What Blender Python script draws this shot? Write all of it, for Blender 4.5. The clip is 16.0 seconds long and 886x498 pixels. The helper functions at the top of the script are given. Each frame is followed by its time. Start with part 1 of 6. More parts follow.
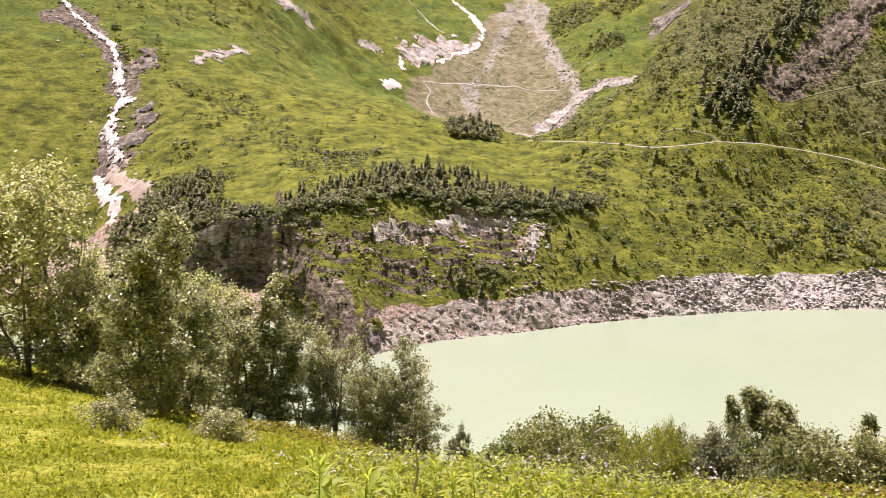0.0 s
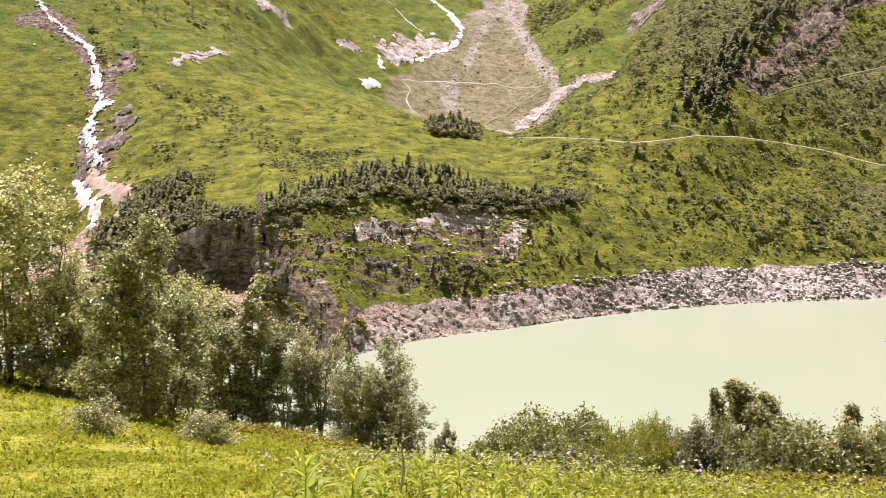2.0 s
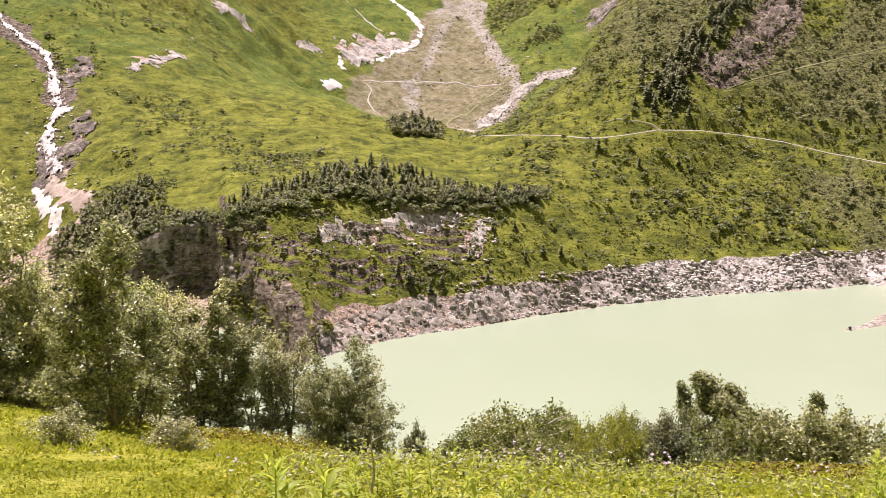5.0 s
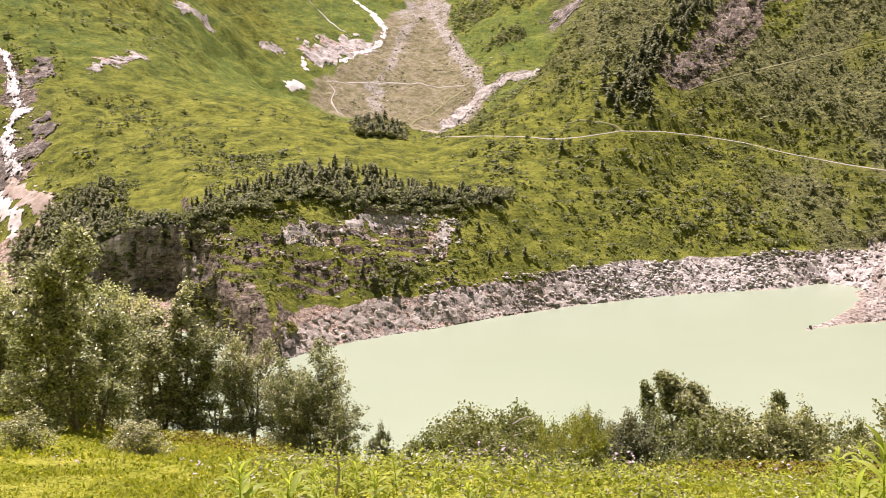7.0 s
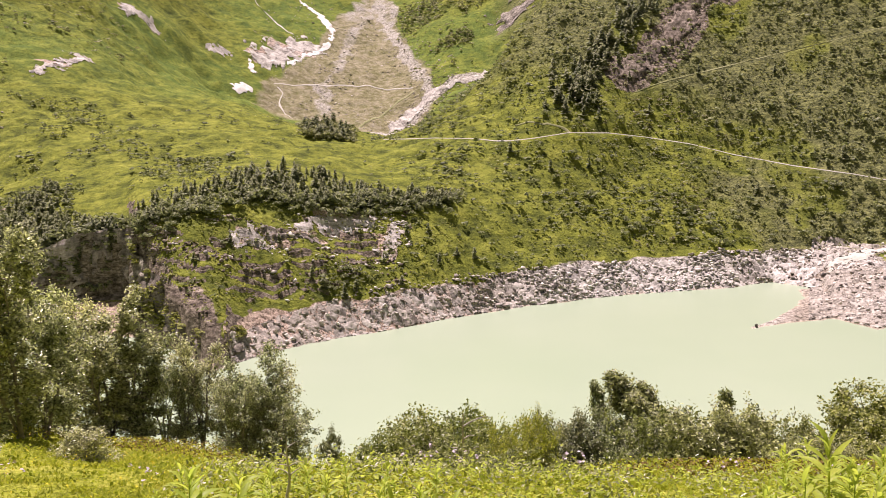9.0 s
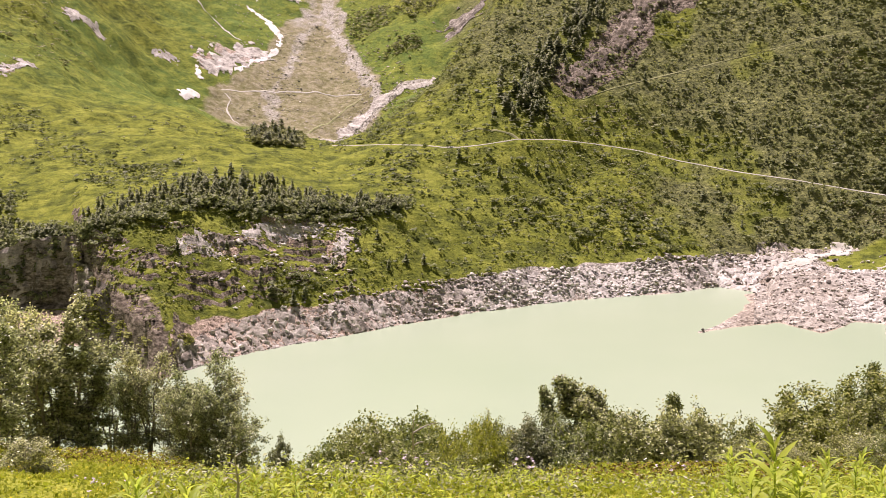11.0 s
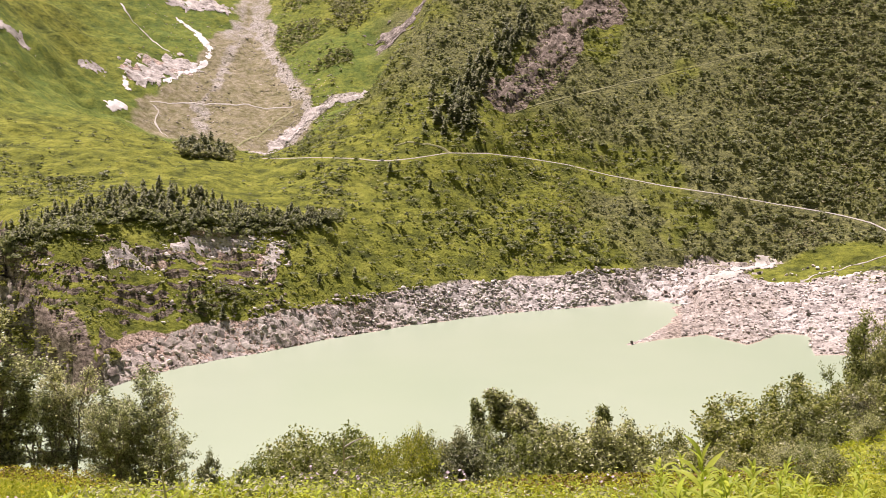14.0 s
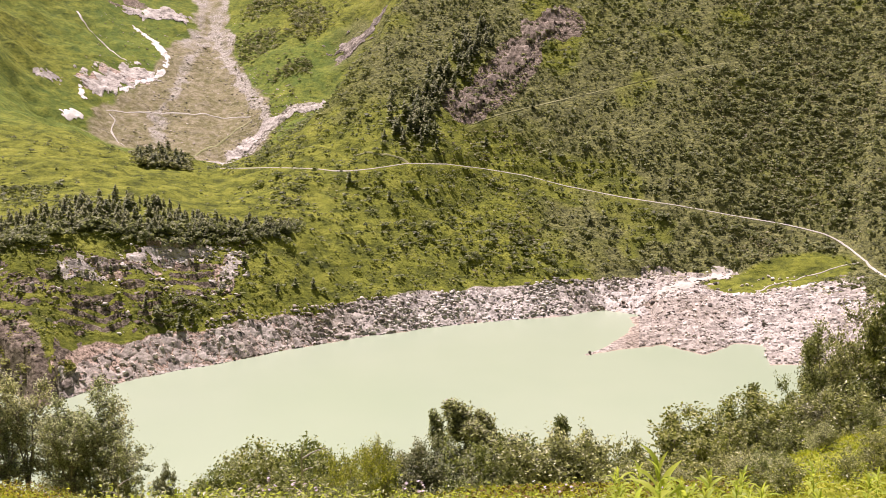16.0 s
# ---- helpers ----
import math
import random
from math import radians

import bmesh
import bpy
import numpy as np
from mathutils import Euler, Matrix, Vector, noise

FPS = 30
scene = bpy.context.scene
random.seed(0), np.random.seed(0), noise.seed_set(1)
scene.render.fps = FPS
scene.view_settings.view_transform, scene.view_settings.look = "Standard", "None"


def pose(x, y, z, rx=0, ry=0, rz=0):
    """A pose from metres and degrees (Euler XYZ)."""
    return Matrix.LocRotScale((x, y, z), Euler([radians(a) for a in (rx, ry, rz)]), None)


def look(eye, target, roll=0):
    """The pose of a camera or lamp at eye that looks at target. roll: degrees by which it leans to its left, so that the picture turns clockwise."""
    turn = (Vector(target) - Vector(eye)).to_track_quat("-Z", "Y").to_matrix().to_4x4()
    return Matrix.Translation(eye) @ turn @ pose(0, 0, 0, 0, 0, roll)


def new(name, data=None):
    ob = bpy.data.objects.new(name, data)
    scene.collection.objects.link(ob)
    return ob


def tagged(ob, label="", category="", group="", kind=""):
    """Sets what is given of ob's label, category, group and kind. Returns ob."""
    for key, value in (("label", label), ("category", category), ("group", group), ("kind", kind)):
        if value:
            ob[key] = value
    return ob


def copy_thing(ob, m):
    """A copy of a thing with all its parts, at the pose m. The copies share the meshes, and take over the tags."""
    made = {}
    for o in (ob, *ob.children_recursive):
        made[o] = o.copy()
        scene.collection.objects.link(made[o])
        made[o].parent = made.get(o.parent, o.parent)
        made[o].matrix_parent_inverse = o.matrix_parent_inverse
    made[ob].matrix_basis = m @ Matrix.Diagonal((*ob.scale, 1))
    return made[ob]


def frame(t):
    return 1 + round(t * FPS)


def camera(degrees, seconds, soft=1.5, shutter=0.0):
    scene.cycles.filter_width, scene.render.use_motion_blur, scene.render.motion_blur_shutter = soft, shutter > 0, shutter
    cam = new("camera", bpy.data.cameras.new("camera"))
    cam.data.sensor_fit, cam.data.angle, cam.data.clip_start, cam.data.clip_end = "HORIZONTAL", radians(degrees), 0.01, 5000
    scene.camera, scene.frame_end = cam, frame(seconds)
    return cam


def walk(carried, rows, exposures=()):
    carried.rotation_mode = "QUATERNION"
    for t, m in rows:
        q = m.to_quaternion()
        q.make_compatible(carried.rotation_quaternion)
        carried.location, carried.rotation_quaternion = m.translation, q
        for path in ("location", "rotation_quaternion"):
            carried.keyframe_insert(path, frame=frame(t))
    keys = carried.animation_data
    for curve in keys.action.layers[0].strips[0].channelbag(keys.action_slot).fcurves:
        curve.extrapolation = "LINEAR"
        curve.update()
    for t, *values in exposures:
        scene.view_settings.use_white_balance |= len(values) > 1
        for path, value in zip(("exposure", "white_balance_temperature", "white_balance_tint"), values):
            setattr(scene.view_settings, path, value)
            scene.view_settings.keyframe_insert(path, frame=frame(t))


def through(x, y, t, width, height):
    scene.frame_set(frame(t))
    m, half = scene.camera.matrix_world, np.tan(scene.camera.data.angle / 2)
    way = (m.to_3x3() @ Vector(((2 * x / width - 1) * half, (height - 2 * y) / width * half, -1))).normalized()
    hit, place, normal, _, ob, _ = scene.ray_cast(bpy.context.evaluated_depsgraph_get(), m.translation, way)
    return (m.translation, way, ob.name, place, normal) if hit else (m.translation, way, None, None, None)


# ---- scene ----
# The camera stands on a meadow above a reservoir and turns slowly to the right.
EYE = Vector((0.0, 0.0, 70.0))  # water level is z = 0
cam = camera(42.14, 16.0, soft=0.6)
TURN = [  # seconds, bearing, pitch, roll in degrees
    (0.0, 0.000, -9.313, 1.249),
    (0.5, 0.216, -9.345, 1.141),
    (1.0, 0.446, -9.371, 0.889),
    (1.5, 0.668, -9.377, 0.671),
    (2.0, 0.894, -9.389, 0.415),
    (2.5, 1.122, -9.380, 0.093),
    (3.0, 1.402, -9.402, -0.191),
    (3.5, 1.669, -9.434, -0.454),
    (4.0, 1.981, -9.444, -0.619),
    (6.5, 3.921, -9.389, -0.540),
    (7.0, 4.462, -9.398, -0.577),
    (7.5, 5.007, -9.409, -0.663),
    (8.0, 5.667, -9.426, -0.676),
    (8.5, 6.297, -9.391, -0.639),
    (9.0, 7.004, -9.316, -0.596),
    (11.5, 10.178, -8.920, -0.313),
    (12.0, 10.784, -8.807, -0.213),
    (12.5, 11.332, -8.697, -0.127),
    (13.0, 11.926, -8.581, -0.033),
    (13.5, 12.465, -8.474, 0.049),
    (14.0, 13.034, -8.361, 0.096),
    (14.5, 13.548, -8.234, 0.189),
    (15.0, 14.087, -8.092, 0.290),
    (15.5, 14.580, -7.964, 0.381),
    (16.0, 15.101, -7.827, 0.455),
]


def gaze(bearing, pitch, roll):
    b, p = radians(bearing), radians(pitch)
    way = Vector((math.sin(b) * math.cos(p), math.cos(b) * math.cos(p), math.sin(p)))
    return look(EYE, EYE + way, roll)


walk(cam, [(t, gaze(b, p, r)) for t, b, p, r in TURN], exposures=[(0.0, 0.69, 6750.0, 33.5), (16.0, 0.59, 6750.0, 33.5)])

# world and sun: a high midday sun beyond the lake, a little to the left
SUN_BEARING, SUN_HEIGHT = -22.0, 66.0
world = bpy.data.worlds.new("sky")
scene.world = world
world.use_nodes = True
sky = world.node_tree.nodes.new("ShaderNodeTexSky")
sky.sky_type = 'NISHITA'
sky.sun_disc = False
sky.sun_elevation = radians(SUN_HEIGHT)
sky.sun_rotation = radians(SUN_BEARING)
sky.altitude = 1850.0
backdrop = world.node_tree.nodes["Background"]
backdrop.inputs[1].default_value = 0.044
pale = world.node_tree.nodes.new("ShaderNodeHueSaturation")  # a hazy, less blue sky with thin cloud
pale.inputs["Saturation"].default_value = 0.6
world.node_tree.links.new(sky.outputs[0], pale.inputs["Color"])
world.node_tree.links.new(pale.outputs[0], backdrop.inputs[0])
sun = new("sun", bpy.data.lights.new("sun", 'SUN'))
sun.data.energy, sun.data.angle, sun.data.color = 5.0, radians(0.6), (1.0, 0.95, 0.86)
sb, sh = radians(SUN_BEARING), radians(SUN_HEIGHT)
sun.matrix_world = look((0, 0, 300), Vector((0, 0, 300)) - Vector((math.sin(sb) * math.cos(sh), math.cos(sb) * math.cos(sh), math.sin(sh))))


# ---- materials ----
def material(name, roughness=0.8):
    m = bpy.data.materials.new(name)
    m.use_nodes = True
    n = m.node_tree.nodes["Principled BSDF"]
    n.inputs["Roughness"].default_value = roughness
    n.inputs["Specular IOR Level"].default_value = 0.3
    return m, m.node_tree, n


def noise_node(tree, scale, detail=4.0, rough=0.6, coords="Object", stretch=None):
    tc = tree.nodes.new("ShaderNodeTexCoord")
    n = tree.nodes.new("ShaderNodeTexNoise")
    n.inputs["Scale"].default_value, n.inputs["Detail"].default_value, n.inputs["Roughness"].default_value = scale, detail, rough
    out = tc.outputs[coords]
    if stretch:
        mp = tree.nodes.new("ShaderNodeMapping")
        mp.inputs["Scale"].default_value = stretch
        tree.links.new(out, mp.inputs[0])
        out = mp.outputs[0]
    tree.links.new(out, n.inputs["Vector"])
    return n.outputs["Fac"]


def ramp(tree, fac, stops):
    n = tree.nodes.new("ShaderNodeValToRGB")
    e = n.color_ramp.elements
    while len(e) < len(stops):
        e.new(0.5)
    for k, (pos, col) in enumerate(stops):
        e[k].position = pos
        e[k].color = (*col, 1) if len(col) == 3 else col
    tree.links.new(fac, n.inputs[0])
    return n.outputs[0]


def mix(tree, fac, a, b, blend='MIX'):
    n = tree.nodes.new("ShaderNodeMix")
    n.data_type, n.blend_type = 'RGBA', blend
    for sock, v in ((n.inputs[0], fac), (n.inputs[6], a), (n.inputs[7], b)):
        if isinstance(v, (int, float)):
            sock.default_value = v
        elif isinstance(v, tuple):
            sock.default_value = (*v, 1)
        else:
            tree.links.new(v, sock)
    return n.outputs[2]


def calc(tree, op, a, b=0.0, clamp=False):
    n = tree.nodes.new("ShaderNodeMath")
    n.operation, n.use_clamp = op, clamp
    for sock, v in ((n.inputs[0], a), (n.inputs[1], b)):
        if isinstance(v, (int, float)):
            sock.default_value = v
        else:
            tree.links.new(v, sock)
    return n.outputs[0]


def attribute(tree, name):
    n = tree.nodes.new("ShaderNodeAttribute")
    n.attribute_name = name
    return n.outputs["Fac"]


def bump(tree, shader, fac, strength, distance):
    n = tree.nodes.new("ShaderNodeBump")
    n.inputs["Strength"].default_value, n.inputs["Distance"].default_value = strength, distance
    tree.links.new(fac, n.inputs["Height"])
    tree.links.new(n.outputs[0], shader.inputs["Normal"])


def mask(tree, value, noise_fac, soft=0.12):
    """A mask with a ragged edge: value 0 to 1 against noise."""
    d = calc(tree, 'SUBTRACT', calc(tree, 'ADD', value, calc(tree, 'MULTIPLY', noise_fac, 0.9)), 0.95)
    return calc(tree, 'ADD', calc(tree, 'DIVIDE', d, soft * 2), 0.5, True)


def ground_material():
    m, t, n = material("ground", 0.95)
    n.inputs["Specular IOR Level"].default_value = 0.12
    big, mid, fine = noise_node(t, 0.02, 3), noise_node(t, 0.14, 5, 0.65), noise_node(t, 1.1, 4, 0.7)
    # grass, from bright meadow to olive dwarf scrub; extra blue puts haze into it
    grass = ramp(t, mid, [(0.33, (0.080, 0.100, 0.022)), (0.5, (0.188, 0.216, 0.034)), (0.66, (0.276, 0.296, 0.054))])
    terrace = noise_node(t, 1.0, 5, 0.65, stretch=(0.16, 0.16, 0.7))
    # Terrace hollows get their shade in the colour, as dark level streaks.
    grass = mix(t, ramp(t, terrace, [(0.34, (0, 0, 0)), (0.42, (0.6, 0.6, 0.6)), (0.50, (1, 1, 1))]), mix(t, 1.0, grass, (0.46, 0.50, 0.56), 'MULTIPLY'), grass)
    speck = ramp(t, noise_node(t, 0.55, 5, 0.8), [(0.36, (0.62, 0.64, 0.66)), (0.50, (1.0, 1.0, 1.0)), (0.64, (1.16, 1.14, 1.08))])
    grass = mix(t, 1.0, grass, speck, 'MULTIPLY')
    tuft = noise_node(t, 1.0, 6, 0.75, stretch=(0.42, 0.42, 1.1))
    scrub = ramp(t, tuft, [(0.36, (0.056, 0.063, 0.034)), (0.5, (0.154, 0.165, 0.066)), (0.64, (0.290, 0.296, 0.118))])
    green = mix(t, mask(t, attribute(t, "scrub"), mid, 0.25), grass, scrub)
    lush = ramp(t, big, [(0.35, (0.090, 0.166, 0.034)), (0.65, (0.146, 0.228, 0.052))])
    green = mix(t, attribute(t, "lush"), green, mix(t, mid, mix(t, 1.0, lush, speck, 'MULTIPLY'), grass))
    near = calc(t, 'ADD', calc(t, 'MULTIPLY', noise_node(t, 0.8, 4, 0.6), 0.55), calc(t, 'MULTIPLY', noise_node(t, 7.0, 4, 0.7), 0.45))
    turf = ramp(t, near, [(0.34, (0.110, 0.130, 0.018)), (0.47, (0.285, 0.322, 0.036)), (0.62, (0.440, 0.446, 0.078))])
    green = mix(t, attribute(t, "turf"), green, turf)
    # stone: broken rock, scree, cliffs
    rub = noise_node(t, 0.9, 6, 0.75)
    rock = ramp(t, rub, [(0.38, (0.110, 0.096, 0.084)), (0.48, (0.400, 0.362, 0.330)), (0.60, (0.720, 0.675, 0.635))])
    rock = mix(t, mask(t, attribute(t, "rosy"), big, 0.3), rock, mix(t, 0.7, rock, (0.95, 0.74, 0.62), 'MULTIPLY'))
    rock = mix(t, attribute(t, "shingle"), rock, mix(t, 1.0, rock, (0.74, 0.70, 0.64), 'MULTIPLY'))
    scree = ramp(t, noise_node(t, 0.25, 6, 0.75), [(0.34, (0.155, 0.146, 0.070)), (0.5, (0.270, 0.245, 0.150)), (0.66, (0.400, 0.365, 0.275))])
    scree = mix(t, mask(t, attribute(t, "pale"), mid, 0.2), scree, ramp(t, rub, [(0.36, (0.20, 0.185, 0.155)), (0.5, (0.40, 0.375, 0.335)), (0.64, (0.60, 0.575, 0.535))]))
    scree = mix(t, ramp(t, calc(t, 'ADD', calc(t, 'MULTIPLY', mid, 0.5), calc(t, 'MULTIPLY', rub, 0.5)), [(0.40, (0.6, 0.6, 0.6)), (0.52, (0, 0, 0))]), scree, mix(t, 0.35, grass, scree))
    crag = ramp(t, noise_node(t, 0.7, 7, 0.75, stretch=(0.7, 0.7, 1.6)), [(0.36, (0.036, 0.029, 0.023)), (0.5, (0.185, 0.152, 0.122)), (0.64, (0.440, 0.375, 0.315))])
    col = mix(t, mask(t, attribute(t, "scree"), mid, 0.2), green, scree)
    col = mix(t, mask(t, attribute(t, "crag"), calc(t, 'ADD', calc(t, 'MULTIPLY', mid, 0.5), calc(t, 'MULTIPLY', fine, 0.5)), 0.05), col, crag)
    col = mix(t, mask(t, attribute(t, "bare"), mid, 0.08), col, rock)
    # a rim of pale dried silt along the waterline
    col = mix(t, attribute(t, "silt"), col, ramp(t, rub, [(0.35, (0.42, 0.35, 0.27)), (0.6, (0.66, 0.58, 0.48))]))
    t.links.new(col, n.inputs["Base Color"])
    bump(t, n, calc(t, 'ADD', calc(t, 'ADD', rub, calc(t, 'MULTIPLY', mid, 2.0)), calc(t, 'MULTIPLY', terrace, 0.8)), 1.0, 0.7)
    return m


def water_material():
    m, t, n = material("glacial_water", 0.28)
    fac = noise_node(t, 0.015, 3)
    t.links.new(ramp(t, fac, [(0.3, (0.318, 0.405, 0.290)), (0.7, (0.350, 0.428, 0.318))]), n.inputs["Base Color"])
    n.inputs["Specular IOR Level"].default_value = 0.35
    bump(t, n, noise_node(t, 1.6, 3, stretch=(1, 0.5, 1)), 0.12, 0.05)
    return m


def plain(name, dark, light, scale, roughness=0.85, bumpy=0.0, coords="Object"):
    m, t, n = material(name, roughness)
    fac = noise_node(t, scale, 5, 0.65, coords)
    t.links.new(ramp(t, fac, [(0.3, dark), (0.7, light)]), n.inputs["Base Color"])
    if bumpy:
        bump(t, n, fac, 0.6, bumpy)
    return m


def crag_material(name, tones, upright=0.5):
    m, t, n = material(name, 0.9)
    a, b = noise_node(t, 0.22, 6, 0.7, stretch=(1, 1, upright)), noise_node(t, 0.75, 7, 0.78, stretch=(1, 1, 2.0))
    col = ramp(t, calc(t, 'ADD', calc(t, 'MULTIPLY', a, 0.55), calc(t, 'MULTIPLY', b, 0.45)), list(zip((0.38, 0.5, 0.62), tones)))
    t.links.new(col, n.inputs["Base Color"])
    bump(t, n, b, 0.9, 0.6)
    return m


CRAG = crag_material("cliff_rock", [(0.036, 0.030, 0.025), (0.190, 0.166, 0.142), (0.500, 0.455, 0.405)])
PALE_ROCK = crag_material("pale_rock", [(0.110, 0.098, 0.086), (0.470, 0.440, 0.405), (0.760, 0.735, 0.700)])
BROWN_CRAG = crag_material("brown_crag", [(0.050, 0.041, 0.033), (0.205, 0.168, 0.136), (0.450, 0.388, 0.328)], 0.2)
STREAKED = crag_material("streaked_cliff", [(0.085, 0.070, 0.063), (0.340, 0.296, 0.270), (0.620, 0.560, 0.515)], 0.22)
HEATH = plain("heath_twigs", (0.10, 0.060, 0.020), (0.26, 0.19, 0.05), 6.0)
GROUND = ground_material()
WATER = water_material()
GRAVEL = plain("trodden_gravel", (0.40, 0.38, 0.34), (0.60, 0.58, 0.53), 0.8)
TRACK = plain("grassy_track", (0.20, 0.22, 0.09), (0.36, 0.35, 0.19), 0.5)
SNOW = plain("old_snow", (0.55, 0.52, 0.48), (0.88, 0.88, 0.88), 0.22, 0.6, 0.3)
DIRTY_SNOW = plain("dirty_snow", (0.22, 0.17, 0.13), (0.58, 0.50, 0.43), 0.22, 0.8, 0.3)
FOAM = plain("white_water", (0.30, 0.28, 0.26), (0.90, 0.90, 0.90), 0.5, 0.5, 0.2)

# ---- terrain: lines across the valley, as (bearing, distance, height) seen from the camera's stand ----
SHORE_NEAR = [(-26, 150, 0), (-5, 140, 0), (10, 150, 0), (26, 165, 0), (33, 190, 0), (41, 200, 0)]
SHORE = [(-26, 330, 0), (-18, 345, 0), (-12, 312, 0), (-8.2, 300, 0), (-6.2, 279, 0), (-4.8, 262, 0), (-1.7, 277, 0), (4.6, 298, 0),
         (8, 312, 0), (11.9, 327, 0), (15.4, 340, 0), (21.5, 360, 0), (23.5, 370, 0), (25.7, 362, 0), (26.3, 320, 0), (28, 310, 0),
         (29.6, 327, 0), (30.9, 328, 0), (31.2, 305, 0), (33, 308, 0), (36, 300, 0), (41, 290, 0)]
BANK = [(-26, 345, 4), (-18, 362, 6), (-13, 326, 8.5), (-8.7, 322, 8.5), (-8.1, 305, 16.5), (-6.3, 284, 13.0), (-5.0, 272, 9.0), (-4, 270, 5.6), (-2.3, 284, 5.5),
        (0.5, 295, 6.8), (5.1, 311, 7.8), (10.7, 334, 7.9), (17, 357, 7.8), (21.3, 374, 8.2), (24, 385, 8.8), (26.8, 398, 8.2),
        (29, 402, 8.6), (33, 398, 10), (36, 390, 11), (41, 380, 12)]
BROW = [(-26, 380, 12), (-17.5, 400, 10.5), (-14.8, 358, 18.5), (-12.7, 331, 19.5), (-10.3, 327, 24.0), (-8.5, 326, 25.5), (-7.9, 311, 27.5), (-7.4, 310, 29.0),
        (-5.2, 314, 30.0), (-2.4, 325, 32.0), (0.4, 330, 29.5), (3.2, 338, 28.8), (7.2, 350, 26.4), (10.5, 372, 26), (17, 394, 26),
        (24, 412, 22), (30, 418, 18), (34, 408, 14.5), (41, 400, 16)]
PATH = [(-26, 440, 26), (-17.2, 430, 27.5), (-15, 420, 33), (-12, 390, 35), (-8, 385, 38), (-3, 395, 41), (1, 400, 39), (4, 440, 40.2),
        (7.5, 410, 42.3), (10.4, 402, 41.2), (13.3, 408, 44.4), (17, 424, 41.3), (21.1, 428, 35.3), (26, 429, 31), (30.7, 430, 24),
        (34.6, 420, 19), (35.7, 402, 15), (38, 410, 20), (41, 420, 28)]
CREST = [(-26, 560, 88), (-20, 545, 88), (-16, 520, 75), (-12, 470, 54), (-9.7, 455, 47.5), (-6.4, 458, 50.6), (-3.9, 462, 51.8), (-1.4, 468, 47.5),
         (0, 470, 45.4), (1.7, 472, 43.5), (3.7, 480, 38.2), (4.6, 478, 38.0), (5.9, 466, 43.5), (7, 456, 48.0), (8.1, 451, 53.8), (9.4, 459, 63.8), (10.25, 468, 73.6), (11.1, 482, 84.0),
         (12.1, 496, 95), (13, 515, 108), (14, 540, 122), (15.5, 560, 138), (17, 575, 150), (24, 590, 152), (41, 600, 156)]
FLOOR = [(-26, 700, 180), (-16, 660, 150), (-10, 615, 100), (-6.4, 625, 70), (-3.9, 640, 55), (-1.4, 640, 42), (0.9, 640, 36), (3.1, 640, 33),
         (4.3, 640, 30), (5.9, 645, 34), (7.5, 660, 52), (9.6, 680, 60), (12, 700, 90), (17, 760, 200), (41, 800, 260)]
HIGH = [(-26, 1000, 400), (-14, 900, 240), (-7, 900, 195), (-3, 900, 165), (0, 900, 150), (3.7, 900, 137), (8, 900, 160), (12, 920, 200), (20, 1000, 400), (41, 1000, 420)]
TOP = [(-26, 2600, 1200), (0, 2600, 1000), (41, 2600, 1200)]
EDGE = [(-26, 34, 61.6), (-21.5, 31, 62.2), (-15, 28, 61.6), (-11, 26, 61.6), (-7.5, 24, 62.0), (-0.5, 19, 62.9), (9.5, 15, 64.3),
        (20, 16, 64.2), (26, 17, 64.0), (30, 18, 63.95), (35, 20, 64.2), (41, 21, 64.6)]


def hash2(i, j, seed):
    n = (i * 374761393 + j * 668265263 + seed * 362437) & 0x7FFFFFFF
    n = ((n ^ (n >> 13)) * 1274126177) & 0x7FFFFFFF
    return ((n ^ (n >> 16)) & 0xFFFF) / 65535.0


def value_noise(x, y, seed=0):
    """Smooth noise from 0 to 1 over arrays."""
    x, y = np.asarray(x, float), np.asarray(y, float)
    i, j = np.floor(x).astype(np.int64), np.floor(y).astype(np.int64)
    u, v = x - i, y - j
    u, v = u * u * (3 - 2 * u), v * v * (3 - 2 * v)
    a = hash2(i, j, seed) * (1 - u) + hash2(i + 1, j, seed) * u
    b = hash2(i, j + 1, seed) * (1 - u) + hash2(i + 1, j + 1, seed) * u
    return a * (1 - v) + b * v


def fbm(x, y, size, seed=0, octaves=4):
    """Noise about 0, from -1 to 1, whose largest lumps are of that size in metres."""
    out, amp, total = 0, 1.0, 0.0
    for k in range(octaves):
        out = out + amp * (value_noise(x / size * 2 ** k, y / size * 2 ** k, seed + 17 * k) * 2 - 1)
        total += amp
        amp *= 0.55
    return out / total * 1.4


def smooth(a, b, x):
    s = np.clip((np.asarray(x, float) - a) / (b - a), 0, 1)
    return s * s * (3 - 2 * s)


def line_at(line, bearing):
    b, d, h = np.array(line, float).T
    return np.interp(bearing, b, d), np.interp(bearing, b, h)


def to_segment(x, y, ax, ay, bx, by):
    """Distance of points from a segment, and how far along it they lie."""
    dx, dy = bx - ax, by - ay
    s = np.clip(((x - ax) * dx + (y - ay) * dy) / (dx * dx + dy * dy), 0, 1)
    return np.hypot(x - ax - s * dx, y - ay - s * dy), s


def polar(bearing, distance):
    b = np.radians(bearing)
    return distance * np.sin(b), distance * np.cos(b)


